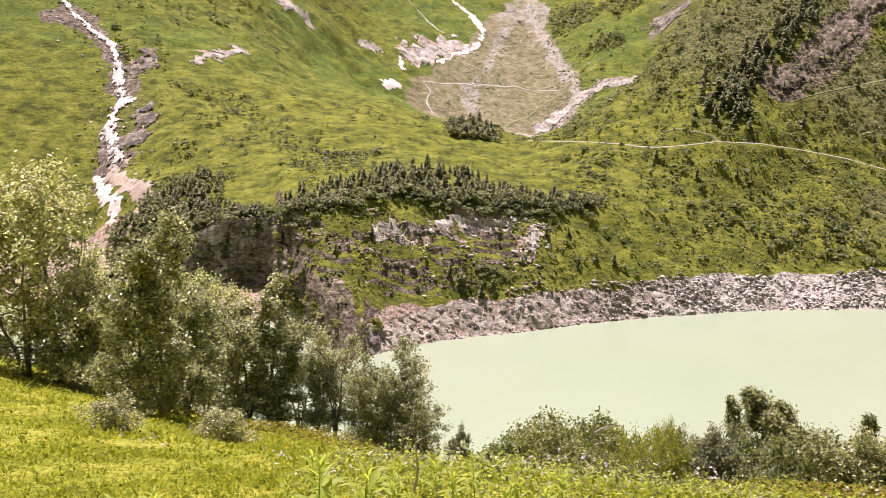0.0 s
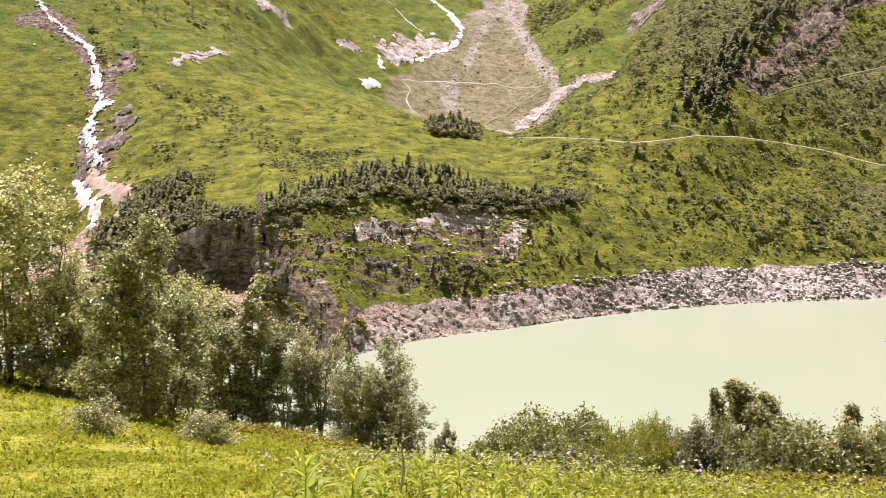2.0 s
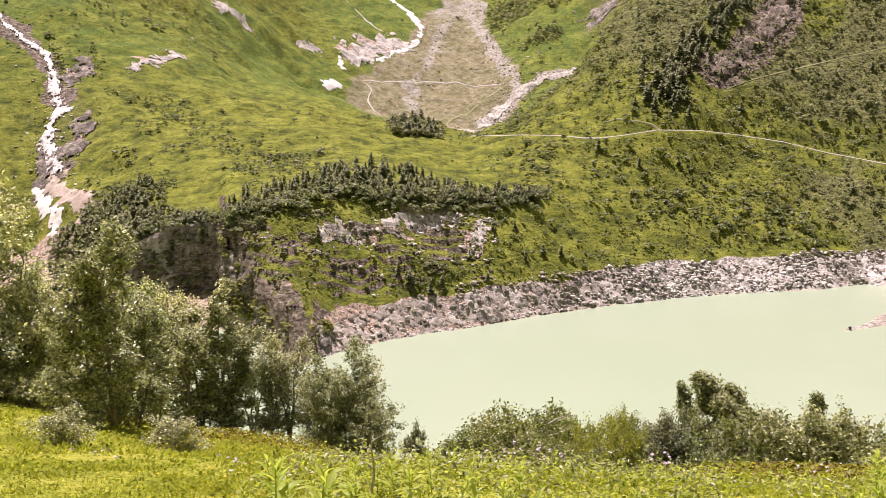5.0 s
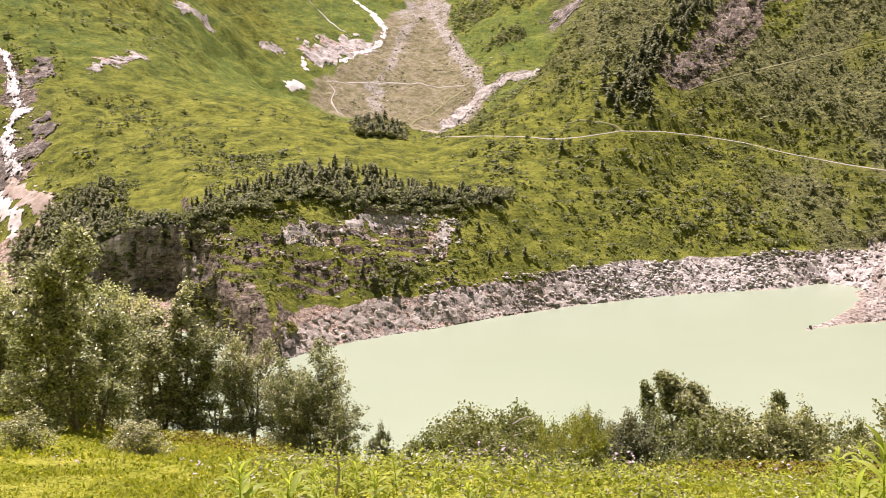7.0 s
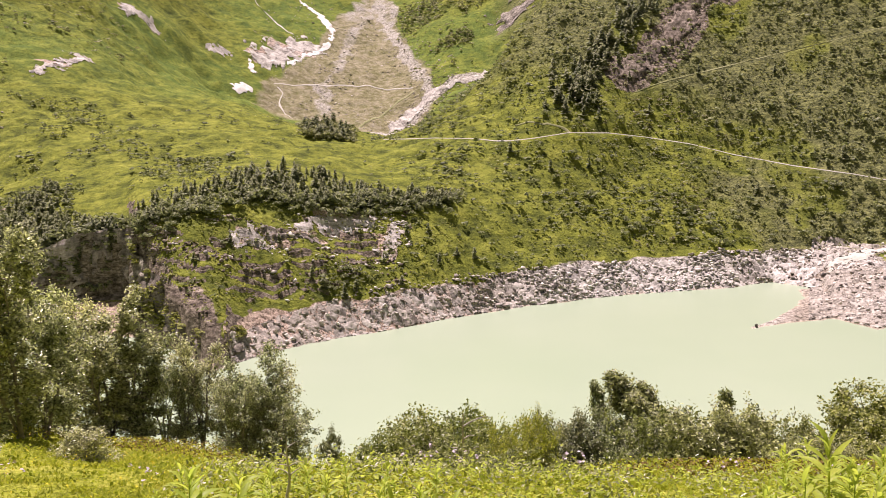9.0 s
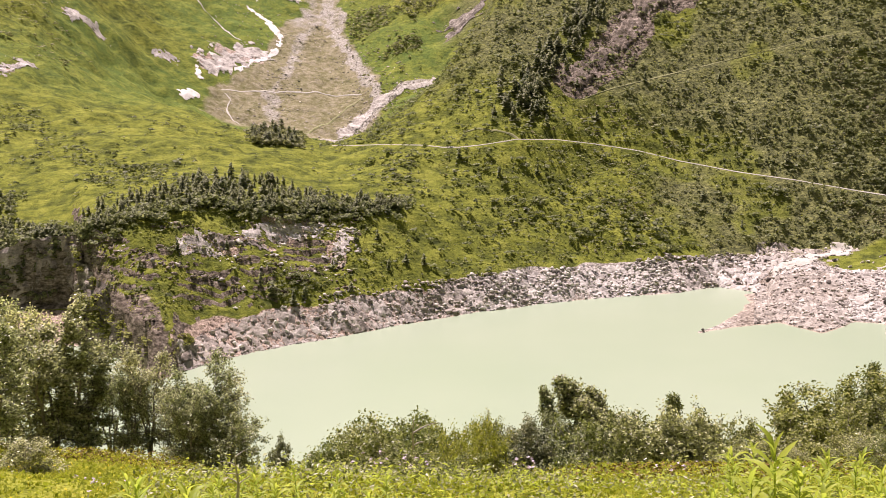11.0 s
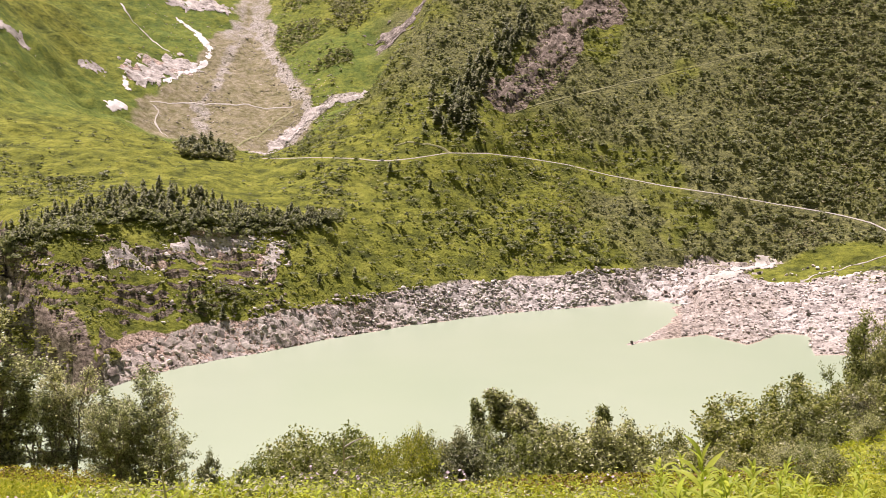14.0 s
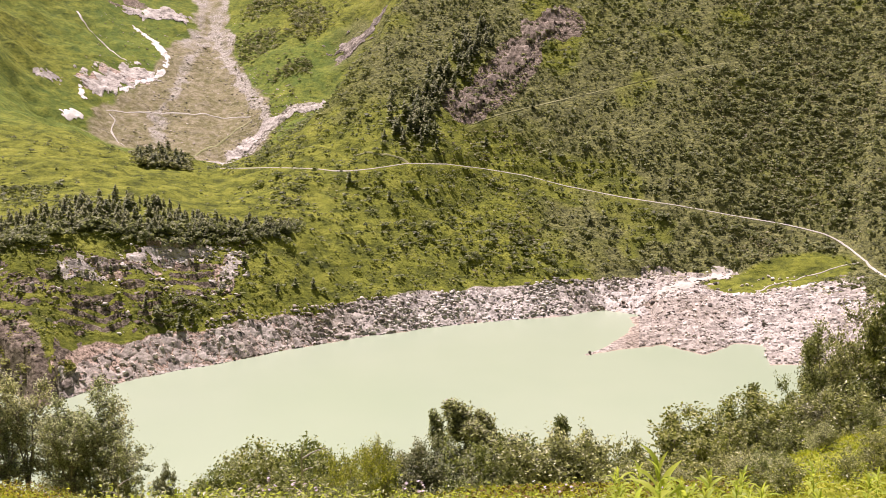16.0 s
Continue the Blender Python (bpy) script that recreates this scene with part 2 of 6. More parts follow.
def base_height(bearing, r):
    """Height of the bare form of the land; bearing in degrees (-180 to 180), r in metres, arrays of one shape."""
    bearing, r = np.broadcast_arrays(np.asarray(bearing, float), np.asarray(r, float))
    tb = np.clip(bearing, -26, 41)
    nodes = [(np.zeros_like(tb), np.full_like(tb, 68.35)), (np.full_like(tb, 3.0), np.full_like(tb, 67.95)), (np.full_like(tb, 9.0), np.full_like(tb, 66.6))]
    nodes.append(line_at(EDGE, tb))
    near = line_at(SHORE_NEAR, tb)
    nodes += [near, (near[0] + 25, near[1] - 7)]
    far = line_at(SHORE, tb)
    nodes += [(far[0] - 16, far[1] - 4.5), (far[0] - 3, far[1] - 0.8), far]
    nodes += [line_at(q, tb) for q in (BANK, BROW, PATH, CREST)]
    floor = line_at(FLOOR, tb)
    crest = nodes[-1]
    dip = (crest[0] * 0.6 + floor[0] * 0.4, np.minimum(crest[1] * 0.6 + floor[1] * 0.4, np.minimum(crest[1], floor[1]) + 0.15 * np.abs(crest[1] - floor[1]) + 1.0))
    plain_side = np.maximum(1 - smooth(-9, -4, tb), smooth(11, 15, tb))
    dip = (dip[0], dip[1] * (1 - plain_side) + (crest[1] * 0.6 + floor[1] * 0.4) * plain_side)
    nodes += [dip, floor] + [line_at(q, tb) for q in (HIGH, TOP)] + [(np.full_like(tb, 4600.0), np.full_like(tb, 1300.0))]
    z = np.zeros_like(r)
    for (r0, z0), (r1, z1) in zip(nodes[:-1], nodes[1:]):
        inside = (r >= r0) & (r <= r1)
        s = (r - r0) / np.maximum(r1 - r0, 1e-6)
        z = np.where(inside, z0 + (z1 - z0) * s, z)
    z = np.where(r > 4600, 1300.0, z)
    # the hillside behind the camera
    behind = smooth(0, 1, np.maximum((-26 - bearing) / 40, (bearing - 41) / 40))
    back = 68.35 + np.minimum(0.38 * r, 900) - 3.0 * smooth(0, 30, r) * (1 - behind)
    return z * (1 - behind) + back * behind


def spit(x, y):
    """A tongue of gravel that reaches out into the lake from its far end."""
    ax, ay = polar(22.45, 305)
    bx, by = polar(25.2, 326)
    cx, cy = polar(27.2, 352)
    d0, s0 = to_segment(x, y, ax, ay, bx, by)
    d1, s1 = to_segment(x, y, bx, by, cx, cy)
    h0 = 0.3 + 0.9 * s0 - d0 * (0.42 * (1 - s0) ** 2.2 + 0.17)
    h1 = 1.2 + 1.0 * s1 - d1 * (0.19 - 0.07 * s1)
    return np.maximum(h0, h1)


def near_line(x, y, line):
    pts = [polar(b, d) for b, d in line]
    out = np.full(np.shape(x), 1e9)
    for (ax, ay), (bx, by) in zip(pts[:-1], pts[1:]):
        out = np.minimum(out, to_segment(x, y, ax, ay, bx, by)[0])
    return out


GULLIES = [[(-9.92, 614), (-8.85, 612), (-7.9, 606)], [(-6.54, 660), (-5.58, 656), (-4.75, 652), (-3.91, 640)], [(-6.41, 706), (-5.59, 694), (-4.62, 686)], [(-2.2, 800), (-1.33, 782), (-0.5, 757)]]


def strata(x, y, z, bearing, far):
    """Ledges of tilted rock beds: how far each raises the ground, and how much of a riser a place is."""
    where = smooth(-9, -7.6, bearing) * (1 - smooth(4, 8, bearing)) * smooth(7, 10, z) * (1 - smooth(25, 31, z)) * far
    q = z + 0.16 * x + 2.6 * fbm(x, y, 17, 12, 3) + 0.7 * fbm(x, y, 4, 13, 2)
    thick = 2.3
    f = q / thick - np.floor(q / thick)
    rise = smooth(0.60, 0.95, f)
    strong = where * np.clip(0.5 + 0.95 * fbm(x, y, 9, 15, 3) + 0.3 * smooth(-1, -6, bearing), 0, 1)
    return strong * thick * (0.2 * f + 0.8 * rise - f), strong * np.sin(np.pi * np.clip((f - 0.55) / 0.45, 0, 1))


BENCHES = [  # the lakeside track and the footpath above it: (bearing, distance, height)
    [(3.9, 440, 40.3), (5.3, 427, 41.2), (6.57, 418, 42.0), (8.79, 410, 42.2), (9.9, 402, 41.5), (11.58, 404, 42.6), (13.27, 408, 44.2), (15.24, 416, 43.6), (17.21, 426, 41.3), (19.18, 428, 38.9), (21.15, 430, 35.2),
     (23.93, 426, 31.7), (26.68, 426, 29.1), (29.39, 429, 25.7), (32.03, 428, 23.1), (33.6, 423, 21.1), (34.5, 419, 18.8), (35.05, 411, 16.3), (35.45, 405, 14.8)],
    [(16.2, 442, 56.4), (17.73, 452, 60.6), (19.67, 464, 64.3), (22.42, 477, 69.6), (25.13, 489, 75.1), (27.25, 494, 80.0), (29.08, 502, 82.9)]]


def bench(x, y, z, line, half):
    """The ground with a level shelf cut into it along a path."""
    pts = [(*polar(b, d), h) for b, d, h in line]
    best, level = np.full(np.shape(x), 1e9), np.zeros(np.shape(x))
    for (ax, ay, az), (bx, by, bz) in zip(pts[:-1], pts[1:]):
        d, s = to_segment(x, y, ax, ay, bx, by)
        level = np.where(d < best, az + (bz - az) * s, level)
        best = np.minimum(best, d)
    near = 1 - smooth(half, half * 4, best)
    return z * (1 - near) + level * near


def height(x, y, ledges=False):
    """Height of the ground, with its unevenness."""
    x, y = np.asarray(x, float), np.asarray(y, float)
    r = np.hypot(x, y)
    bearing = np.degrees(np.arctan2(x, y))
    wob = 0.35 * fbm(x, y, 14, 5, 3) * smooth(150, 300, r)
    z = base_height(bearing + wob, r + 2.2 * fbm(x, y, 18, 9, 3) * smooth(230, 300, r) * (1 - smooth(900, 1500, r)))
    land = smooth(1.0, 9.0, z)
    far = smooth(240, 300, r) * land
    z = z + far * (1.1 * fbm(x, y, 34, 1) + 0.55 * fbm(x, y, 7, 2, 3))
    knoll = smooth(365, 400, r) * (1 - smooth(640, 700, r)) * (1 - smooth(5, 9, bearing)) * smooth(-16, -13, bearing)
    z = z + knoll * (1.6 * fbm(x - 0.6 * y, 0.35 * (0.6 * x + y), 22, 6, 3) + 0.7 * fbm(x, y, 9, 7, 2))
    # the promontory's ledges, in steps
    step, riser = strata(x, y, z, bearing, far)
    z = z + step
    # rough bank of broken rock
    bank = smooth(0.2, 1.5, z) * (1 - smooth(7, 10, z)) * smooth(240, 255, r)
    z = z + bank * 0.35 * fbm(x, y, 4.0, 21, 3)
    # gullies down the high green slope
    for line in GULLIES:
        z = z - 2.6 * (1 - smooth(1, 9, near_line(x, y, line) + 3 * fbm(x, y, 12, 35, 2)))
    # high slopes, furrowed downhill
    high = smooth(560, 680, r)
    z = z + high * (1 - smooth(1500, 2500, r)) * (4.0 * fbm(bearing * 9, r * 0.25, 40, 31, 3) + 3.0 * fbm(x, y, 60, 33)) * smooth(0, 1, np.abs(bearing - 2.5) / 6 + smooth(900, 1000, r))
    for line, half in zip(BENCHES, (0.9, 0.5)):
        z = bench(x, y, z, line, half)
    # uneven meadow
    meadow = (1 - smooth(40, 120, r)) * smooth(2, 6, r)
    z = z + meadow * (0.10 * fbm(x, y, 1.8, 41, 3) + 0.16 * fbm(x, y, 6, 43, 2))
    tongue = spit(x, y) + 0.25 * fbm(x, y, 5, 51, 3)
    near_lake = (r > 285) & (r < 375) & (bearing > 21) & (bearing < 30)
    z = np.where(near_lake, np.maximum(z, tongue), z)
    return (z, riser) if ledges else z


def height_at(x, y):
    return float(height(np.array([x]), np.array([y]))[0])


def fast_mesh(name, verts, faces, mat, smooth_shade=False):
    """A mesh from arrays: verts (n, 3), faces (m, 3 or 4)."""
    verts, faces = np.asarray(verts, np.float32), np.asarray(faces, np.int32)
    me = bpy.data.meshes.new(name)
    m, k = faces.shape
    me.vertices.add(len(verts))
    me.vertices.foreach_set("co", verts.ravel())
    me.loops.add(m * k)
    me.loops.foreach_set("vertex_index", faces.ravel())
    me.polygons.add(m)
    me.polygons.foreach_set("loop_start", np.arange(0, m * k, k, dtype=np.int32))
    me.update(calc_edges=True)
    me.materials.append(mat)
    if smooth_shade:
        me.shade_smooth()
    return me


def mesh_object(name, verts, faces, mat, parent=None, smooth_shade=True):
    me = bpy.data.meshes.new(name)
    me.from_pydata(verts, [], faces)
    me.materials.append(mat)
    if smooth_shade:
        me.shade_smooth()
    ob = new(name, me)
    if parent:
        ob.parent = parent
    return ob


# gullies and streams in plan: (bearing, distance)
FALL = [(-20.5, 620), (-19.2, 585), (-18.16, 555), (-17.61, 540), (-16.87, 528), (-15.99, 518), (-15.84, 500), (-15.73, 482), (-15.59, 466), (-16.07, 461), (-16.35, 450), (-16.11, 436), (-15.92, 426), (-16.3, 418), (-16.0, 405), (-15.2, 392), (-15.5, 380), (-16.7, 372)]
CHANNEL_EAST = [(3.89, 846), (4.2, 800), (5.07, 750), (5.8, 712), (6.38, 683), (6.7, 672), (6.27, 667), (5.47, 660), (4.66, 644), (3.83, 568)]
CHANNEL_SIDE = [(9.2, 682), (7.2, 673), (6.4, 665), (5.2, 650)]
CHANNEL_MID = [(3.77, 826), (2.58, 760), (1.92, 713), (1.24, 690), (1.0, 642)]


# pale bedrock showing through the turf: bearing, distance, half width, half depth
OUTCROPS = [(-0.7, 728, 15, 11), (-1.9, 706, 7, 10), (-11.1, 517, 9, 3), (-7.5, 657, 8, 4), (-2.6, 309, 4, 2.5), (-1.2, 312, 5, 2), (1.4, 326, 6, 7), (2.9, 334, 4, 4),
            (4.2, 326, 3, 7), (0.2, 318, 5, 3), (-15.2, 440, 4, 7), (-14.9, 500, 4, 6), (-18.5, 372, 26, 18), (-22, 375, 20, 16)]


def ground_masks(x, y, z, steep, riser):
    r, b = np.hypot(x, y), np.degrees(np.arctan2(x, y))
    n1, n2 = fbm(x, y, 16, 61), fbm(x, y, 60, 63)
    far = smooth(225, 245, r)
    bare = far * (1 - smooth(6.6, 9.4, z + 1.6 * n1)) * (1 - smooth(420, 440, r))
    gx, gy = polar(31.6, 394)
    bare *= smooth(0.8, 1.2, np.hypot((x - gx) / 25, (y - gy) / 13) + 0.2 * n1)
    prom = smooth(-8.6, -7.8, b) * (1 - smooth(4.5, 7.5, b)) * smooth(8, 10, z) * (1 - smooth(29, 33, z)) * far * (1 - smooth(345, 370, r))
    crag = prom * np.clip(1.25 * riser * (0.75 + 0.5 * n1) + 0.30 * fbm(x, y, 5, 67, 4) * (0.4 + smooth(17, 24, z)), 0, 1)
    crag = np.maximum(crag, far * smooth(0.95, 1.35, steep) * (1 - smooth(375, 395, r)) * (1 - smooth(22, 25, b)))
    cl = far * smooth(-14, -12.8, b) * (1 - smooth(-8.2, -7.6, b)) * smooth(5, 8, z) * (1 - smooth(24, 27, z)) * (1 - smooth(332, 342, r))
    crag = np.maximum(crag, cl)
    crag = np.maximum(crag, far * smooth(-8.8, -8.2, b) * (1 - smooth(-5.0, -3.6, b + 0.06 * (z - 8))) * smooth(1.5, 3, z) * (1 - smooth(13, 17, z + 2 * n1)) * (1 - smooth(300, 320, r)))
    line = [(15.9, 449), (16.9, 457), (17.6, 472), (18.3, 484), (18.9, 493), (19.8, 506), (20.7, 516)]
    crag = np.maximum(crag, 1.1 * (1 - smooth(3, 11, near_line(x, y, line) + 6 * n1)))
    crag = np.maximum(crag, 0.9 * (1 - smooth(2, 11, near_line(x, y, FALL) + 9 * n1)) * smooth(400, 420, r))
    crag = np.maximum(crag, smooth(600, 650, r) * smooth(0.35, 0.75, n2 + 0.3 * n1) * 0.9 * (smooth(1.5, 0, np.abs(b - 0.2)) * smooth(690, 720, r) * (1 - smooth(780, 800, r)) + smooth(790, 850, r) + smooth(9, 10, b)))
    west = np.interp(r, [600, 640, 665, 700, 740, 785, 839, 1000], [-2.2, -2.2, -1.9, -0.6, 1.2, 1.9, 3.0, 3.2])
    east = np.interp(r, [600, 640, 677, 720, 754, 800, 860, 1000], [5.2, 6.2, 6.7, 6.1, 5.3, 4.8, 4.6, 4.4]) + 0.25 * n1
    scree = smooth(600, 625, r) * smooth(-0.5, 0.5, b - west + 0.4 * n1) * smooth(-0.3, 0.25, east - b) * (0.98 + 0.2 * n1)
    pale = np.maximum.reduce([0.8 * (1 - smooth(1.5, 6, near_line(x, y, CHANNEL_EAST) + 5 * fbm(x, y, 9, 65, 3))), 0.9 * (1 - smooth(1, 7, near_line(x, y, CHANNEL_SIDE) + 5 * n1)),
                              0.62 * (1 - smooth(0.5, 5.5, near_line(x, y, CHANNEL_MID) + 5 * fbm(x, y, 9, 69, 3))), 0.75 * smooth(750, 830, r) * (0.7 + 0.6 * fbm(b * 20, r * 0.2, 9, 64)), 0.25 * smooth(0.1, 0.7, fbm(b * 12, r * 0.05, 5, 68, 3))])
    scree = np.maximum(scree, (1 - smooth(2.5, 5, near_line(x, y, CHANNEL_SIDE) + 2 * n1)))
    gap = smooth(-0.35, 0.15, fbm(x, y, 22, 86, 3) + 0.5 * smooth(20, 32, b))
    scrub = far * (0.35 + 0.65 * gap) * np.clip(0.05 + 0.4 * np.maximum(smooth(10, 18, b), smooth(418, 440, r) * smooth(7, 10, b)) + 0.4 * smooth(40, 60, z) * smooth(9, 14, b) + 0.3 * smooth(20, 30, b) + 0.7 * n2, 0, 1)
    scrub *= smooth(0.9, 1.3, np.hypot((x - gx) / 25, (y - gy) / 13))
    # a bright clearing on the slope above the shore
    cx, cy = polar(15.0, 361)
    scrub *= smooth(0.6, 1.3, np.hypot((x - cx) / 18, (y - cy) / 6) + 0.3 * n1)
    lush = smooth(470, 540, r) * (1 - smooth(9, 11, b)) * np.clip(0.8 + n2, 0, 1)
    rosy = np.clip(0.75 - 0.03 * b + 0.4 * n1, 0, 1)
    shingle = far * smooth(22.5, 25, b) * (1 - smooth(28.5, 30.5, b + 2 * n1)) * (1 - smooth(398, 410, r))
    turf = 1 - smooth(60, 110, r)
    for ob, od, wide, deep in OUTCROPS:
        ox, oy = polar(ob, od)
        bare = np.maximum(bare, 0.95 * (1 - smooth(0.4, 1.3, np.hypot((x - ox) / wide, (y - oy) / deep) + 0.8 * fbm(x, y, wide * 0.7, 66))))
    bare = bare * (1 - smooth(0.2, 0.5, crag) * (b < -3.5))
    return dict(bare=bare, crag=crag, scree=scree, pale=pale, scrub=scrub, lush=lush, rosy=rosy, turf=turf, shingle=shingle, silt=far * (1 - smooth(0.05, 0.3 - 0.15 * smooth(21, 25, b), z)) * 0.75)


def build_ground():
    th = np.concatenate([np.arange(-27, -14, 0.15), np.arange(-14, 8, 0.1), np.arange(8, 42.01, 0.14), np.arange(46, 329, 5.0)])
    rr = np.concatenate([np.geomspace(0.05, 40, 100)[:-1], np.geomspace(40, 236, 36)[:-1], np.arange(236, 262, 1.5), np.arange(262, 350, 0.7), np.arange(350, 600, 1.5), np.arange(600, 860, 2.6), np.arange(860, 1000, 6.0), np.geomspace(1000, 4600, 20)])
    T, Rr = np.meshgrid(th, rr, indexing="ij")
    x, y = polar(T, Rr)
    z, riser = height(x, y, True)
    around = np.maximum(np.gradient(np.radians(T), axis=0) * Rr, 0.05)
    steep = np.hypot(np.gradient(z, axis=1) / np.gradient(Rr, axis=1), np.gradient(z, axis=0) / around)
    steep = np.where((T > 42) | (T < -26.8), 0.4, steep)
    nt, nr = T.shape
    i = np.arange(nt * nr).reshape(nt, nr)
    after = np.roll(i, -1, axis=0)
    quads = np.stack([i[:, :-1], after[:, :-1], after[:, 1:], i[:, 1:]], -1).reshape(-1, 4)
    cap = i[[int(np.argmin(np.abs(th - a))) for a in (-25, 42, 140, 236)], 0]
    quads = np.concatenate([quads, cap[None]])
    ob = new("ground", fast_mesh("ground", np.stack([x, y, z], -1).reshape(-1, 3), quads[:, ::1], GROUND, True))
    for name, v in ground_masks(x, y, z, steep, riser).items():
        at = ob.data.attributes.new(name, 'FLOAT', 'POINT')
        at.data.foreach_set("value", np.broadcast_to(v, x.shape).reshape(-1).astype(np.float32))
    return tagged(ob, "alpine valley ground of grass, scrub, scree and bare rock", "ground", kind="structure")


def build_water():
    # a smooth sheet that ends under the banks
    bs = np.linspace(-40, 60, 80)
    verts = [(*polar(b, 110), 0.0) for b in bs] + [(*polar(b, 400), 0.0) for b in bs]
    n = len(bs)
    faces = [(k, k + 1, n + k + 1, n + k) for k in range(n - 1)]
    return tagged(mesh_object("water", verts, [f[::-1] for f in faces], WATER), "calm milky pale-green glacial reservoir water", "lake", kind="structure")


def ribbon(name, line, widths, mat, lift=0.25, step=1.5, ragged=0.0, seed=0):
    """A strip that lies on the ground along a line of (bearing, distance)."""
    pts = np.array([polar(b, d) for b, d in line])
    seg = np.hypot(*np.diff(pts, axis=0).T)
    s = np.concatenate([[0], np.cumsum(seg)])
    q = np.linspace(0, s[-1], max(8, int(s[-1] / step)))
    # rounded corners
    x, y = np.interp(q, s, pts[:, 0]), np.interp(q, s, pts[:, 1])
    for _ in range(2):
        x = np.convolve(np.pad(x, 4, mode="edge"), np.ones(9) / 9, "valid")
        y = np.convolve(np.pad(y, 4, mode="edge"), np.ones(9) / 9, "valid")
    tx, ty = np.gradient(x), np.gradient(y)
    ln = np.maximum(np.hypot(tx, ty), 1e-6)
    nx, ny = -ty / ln, tx / ln
    w = np.interp(q, np.linspace(0, s[-1], len(widths)), widths) / 2
    cols = 5
    rows = []
    for c in range(cols):
        f = c / (cols - 1) * 2 - 1
        rag = 1 + ragged * fbm(q + 200 * f, np.full_like(q, 7.0 * seed + 50 * np.sign(f)), 9, 71 + seed, 3)
        px, py = x + nx * w * f * rag, y + ny * w * f * rag
        edge = -0.35 if abs(f) == 1 else 0.0
        rows.append(np.stack([px, py, height(px, py) + lift + edge * lift * 2], -1))
    v = np.stack(rows, 1)
    n = len(q)
    idx = np.arange(n * cols).reshape(n, cols)
    f = np.stack([idx[:-1, :-1], idx[:-1, 1:], idx[1:, 1:], idx[1:, :-1]], -1).reshape(-1, 4)
    return mesh_object(name, v.reshape(-1, 3).tolist(), f.tolist(), mat)


ground = build_ground()
water = build_water()


# ---- kit for plants and stones ----
def part(name, me, parent, label=""):
    ob = new(name, me)
    ob.parent = parent
    if label:
        ob["label"] = label
    return ob


def foliage_material(name, dark, light, through=0.35, gloss=0.42, yellow=None, shine=0.45):
    """Leaves: varied from leaf to leaf, with light shining through them."""
    m, t, n = material(name, gloss)
    geo = t.nodes.new("ShaderNodeNewGeometry")
    stops = [(0.0, dark), (0.75, light)] + ([(1.0, yellow)] if yellow else [])
    col = ramp(t, geo.outputs["Random Per Island"], stops)
    info = t.nodes.new("ShaderNodeObjectInfo")
    tint = ramp(t, info.outputs["Random"], [(0.0, (0.80, 0.86, 0.75)), (1.0, (1.12, 1.06, 1.0))])
    col = mix(t, 1.0, col, tint, 'MULTIPLY')
    t.links.new(col, n.inputs["Base Color"])
    n.inputs["Specular IOR Level"].default_value = shine
    tr = t.nodes.new("ShaderNodeBsdfTranslucent")
    t.links.new(mix(t, 1.0, col, (1.25, 1.28, 0.95), 'MULTIPLY'), tr.inputs["Color"])
    sh = t.nodes.new("ShaderNodeMixShader")
    sh.inputs[0].default_value = through
    t.links.new(n.outputs[0], sh.inputs[1])
    t.links.new(tr.outputs[0], sh.inputs[2])
    t.links.new(sh.outputs[0], t.nodes["Material Output"].inputs[0])
    return m


# Tree leaves hold sun glints and shaded gaps as their palest and darkest tones.
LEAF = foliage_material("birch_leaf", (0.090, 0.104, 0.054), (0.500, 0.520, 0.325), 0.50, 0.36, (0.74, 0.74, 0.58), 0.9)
# A lit copy of birch_leaf: sunlight is put into its paler greens.
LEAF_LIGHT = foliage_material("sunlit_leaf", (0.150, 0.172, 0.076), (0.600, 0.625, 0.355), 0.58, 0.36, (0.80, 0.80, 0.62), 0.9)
LEAF_FRESH = foliage_material("fresh_leaf", (0.078, 0.100, 0.026), (0.345, 0.385, 0.120), 0.44, 0.38, (0.52, 0.52, 0.28), 0.5)
LEAF_SCRUB = foliage_material("scrub_leaf", (0.110, 0.124, 0.062), (0.320, 0.338, 0.185), 0.44, 0.6, (0.42, 0.42, 0.24))
NEEDLE = foliage_material("spruce_needle", (0.070, 0.086, 0.040), (0.235, 0.262, 0.122), 0.34, 0.65)
LEAF_BROWN = foliage_material("brown_scrub_leaf", (0.104, 0.102, 0.064), (0.315, 0.312, 0.200), 0.40, 0.6, (0.42, 0.40, 0.27))
TUFT = foliage_material("sunlit_tuft", (0.140, 0.162, 0.040), (0.310, 0.330, 0.090), 0.50, 0.6, (0.44, 0.43, 0.15))
LEAF_OLIVE = foliage_material("olive_leaf", (0.066, 0.082, 0.028), (0.310, 0.340, 0.135), 0.42, 0.38, (0.50, 0.51, 0.30), 0.5)
BLADE = foliage_material("grass_blade", (0.195, 0.230, 0.022), (0.365, 0.395, 0.044), 0.55, 0.75, (0.48, 0.46, 0.09), 0.12)
HERB = foliage_material("herb_leaf", (0.240, 0.310, 0.046), (0.480, 0.560, 0.115), 0.55, 0.45, None, 0.25)
PALE_HERB = foliage_material("pale_leaf", (0.120, 0.150, 0.050), (0.300, 0.320, 0.150), 0.35, 0.35, (0.50, 0.50, 0.34))
PETAL = plain("lilac_petal", (0.42, 0.34, 0.44), (0.60, 0.52, 0.60), 20.0)
YELLOW_PETAL = plain("yellow_petal", (0.55, 0.42, 0.02), (0.70, 0.58, 0.04), 20.0)
BARK = plain("grey_bark", (0.10, 0.085, 0.07), (0.33, 0.30, 0.26), 9.0, 0.9, 0.02)
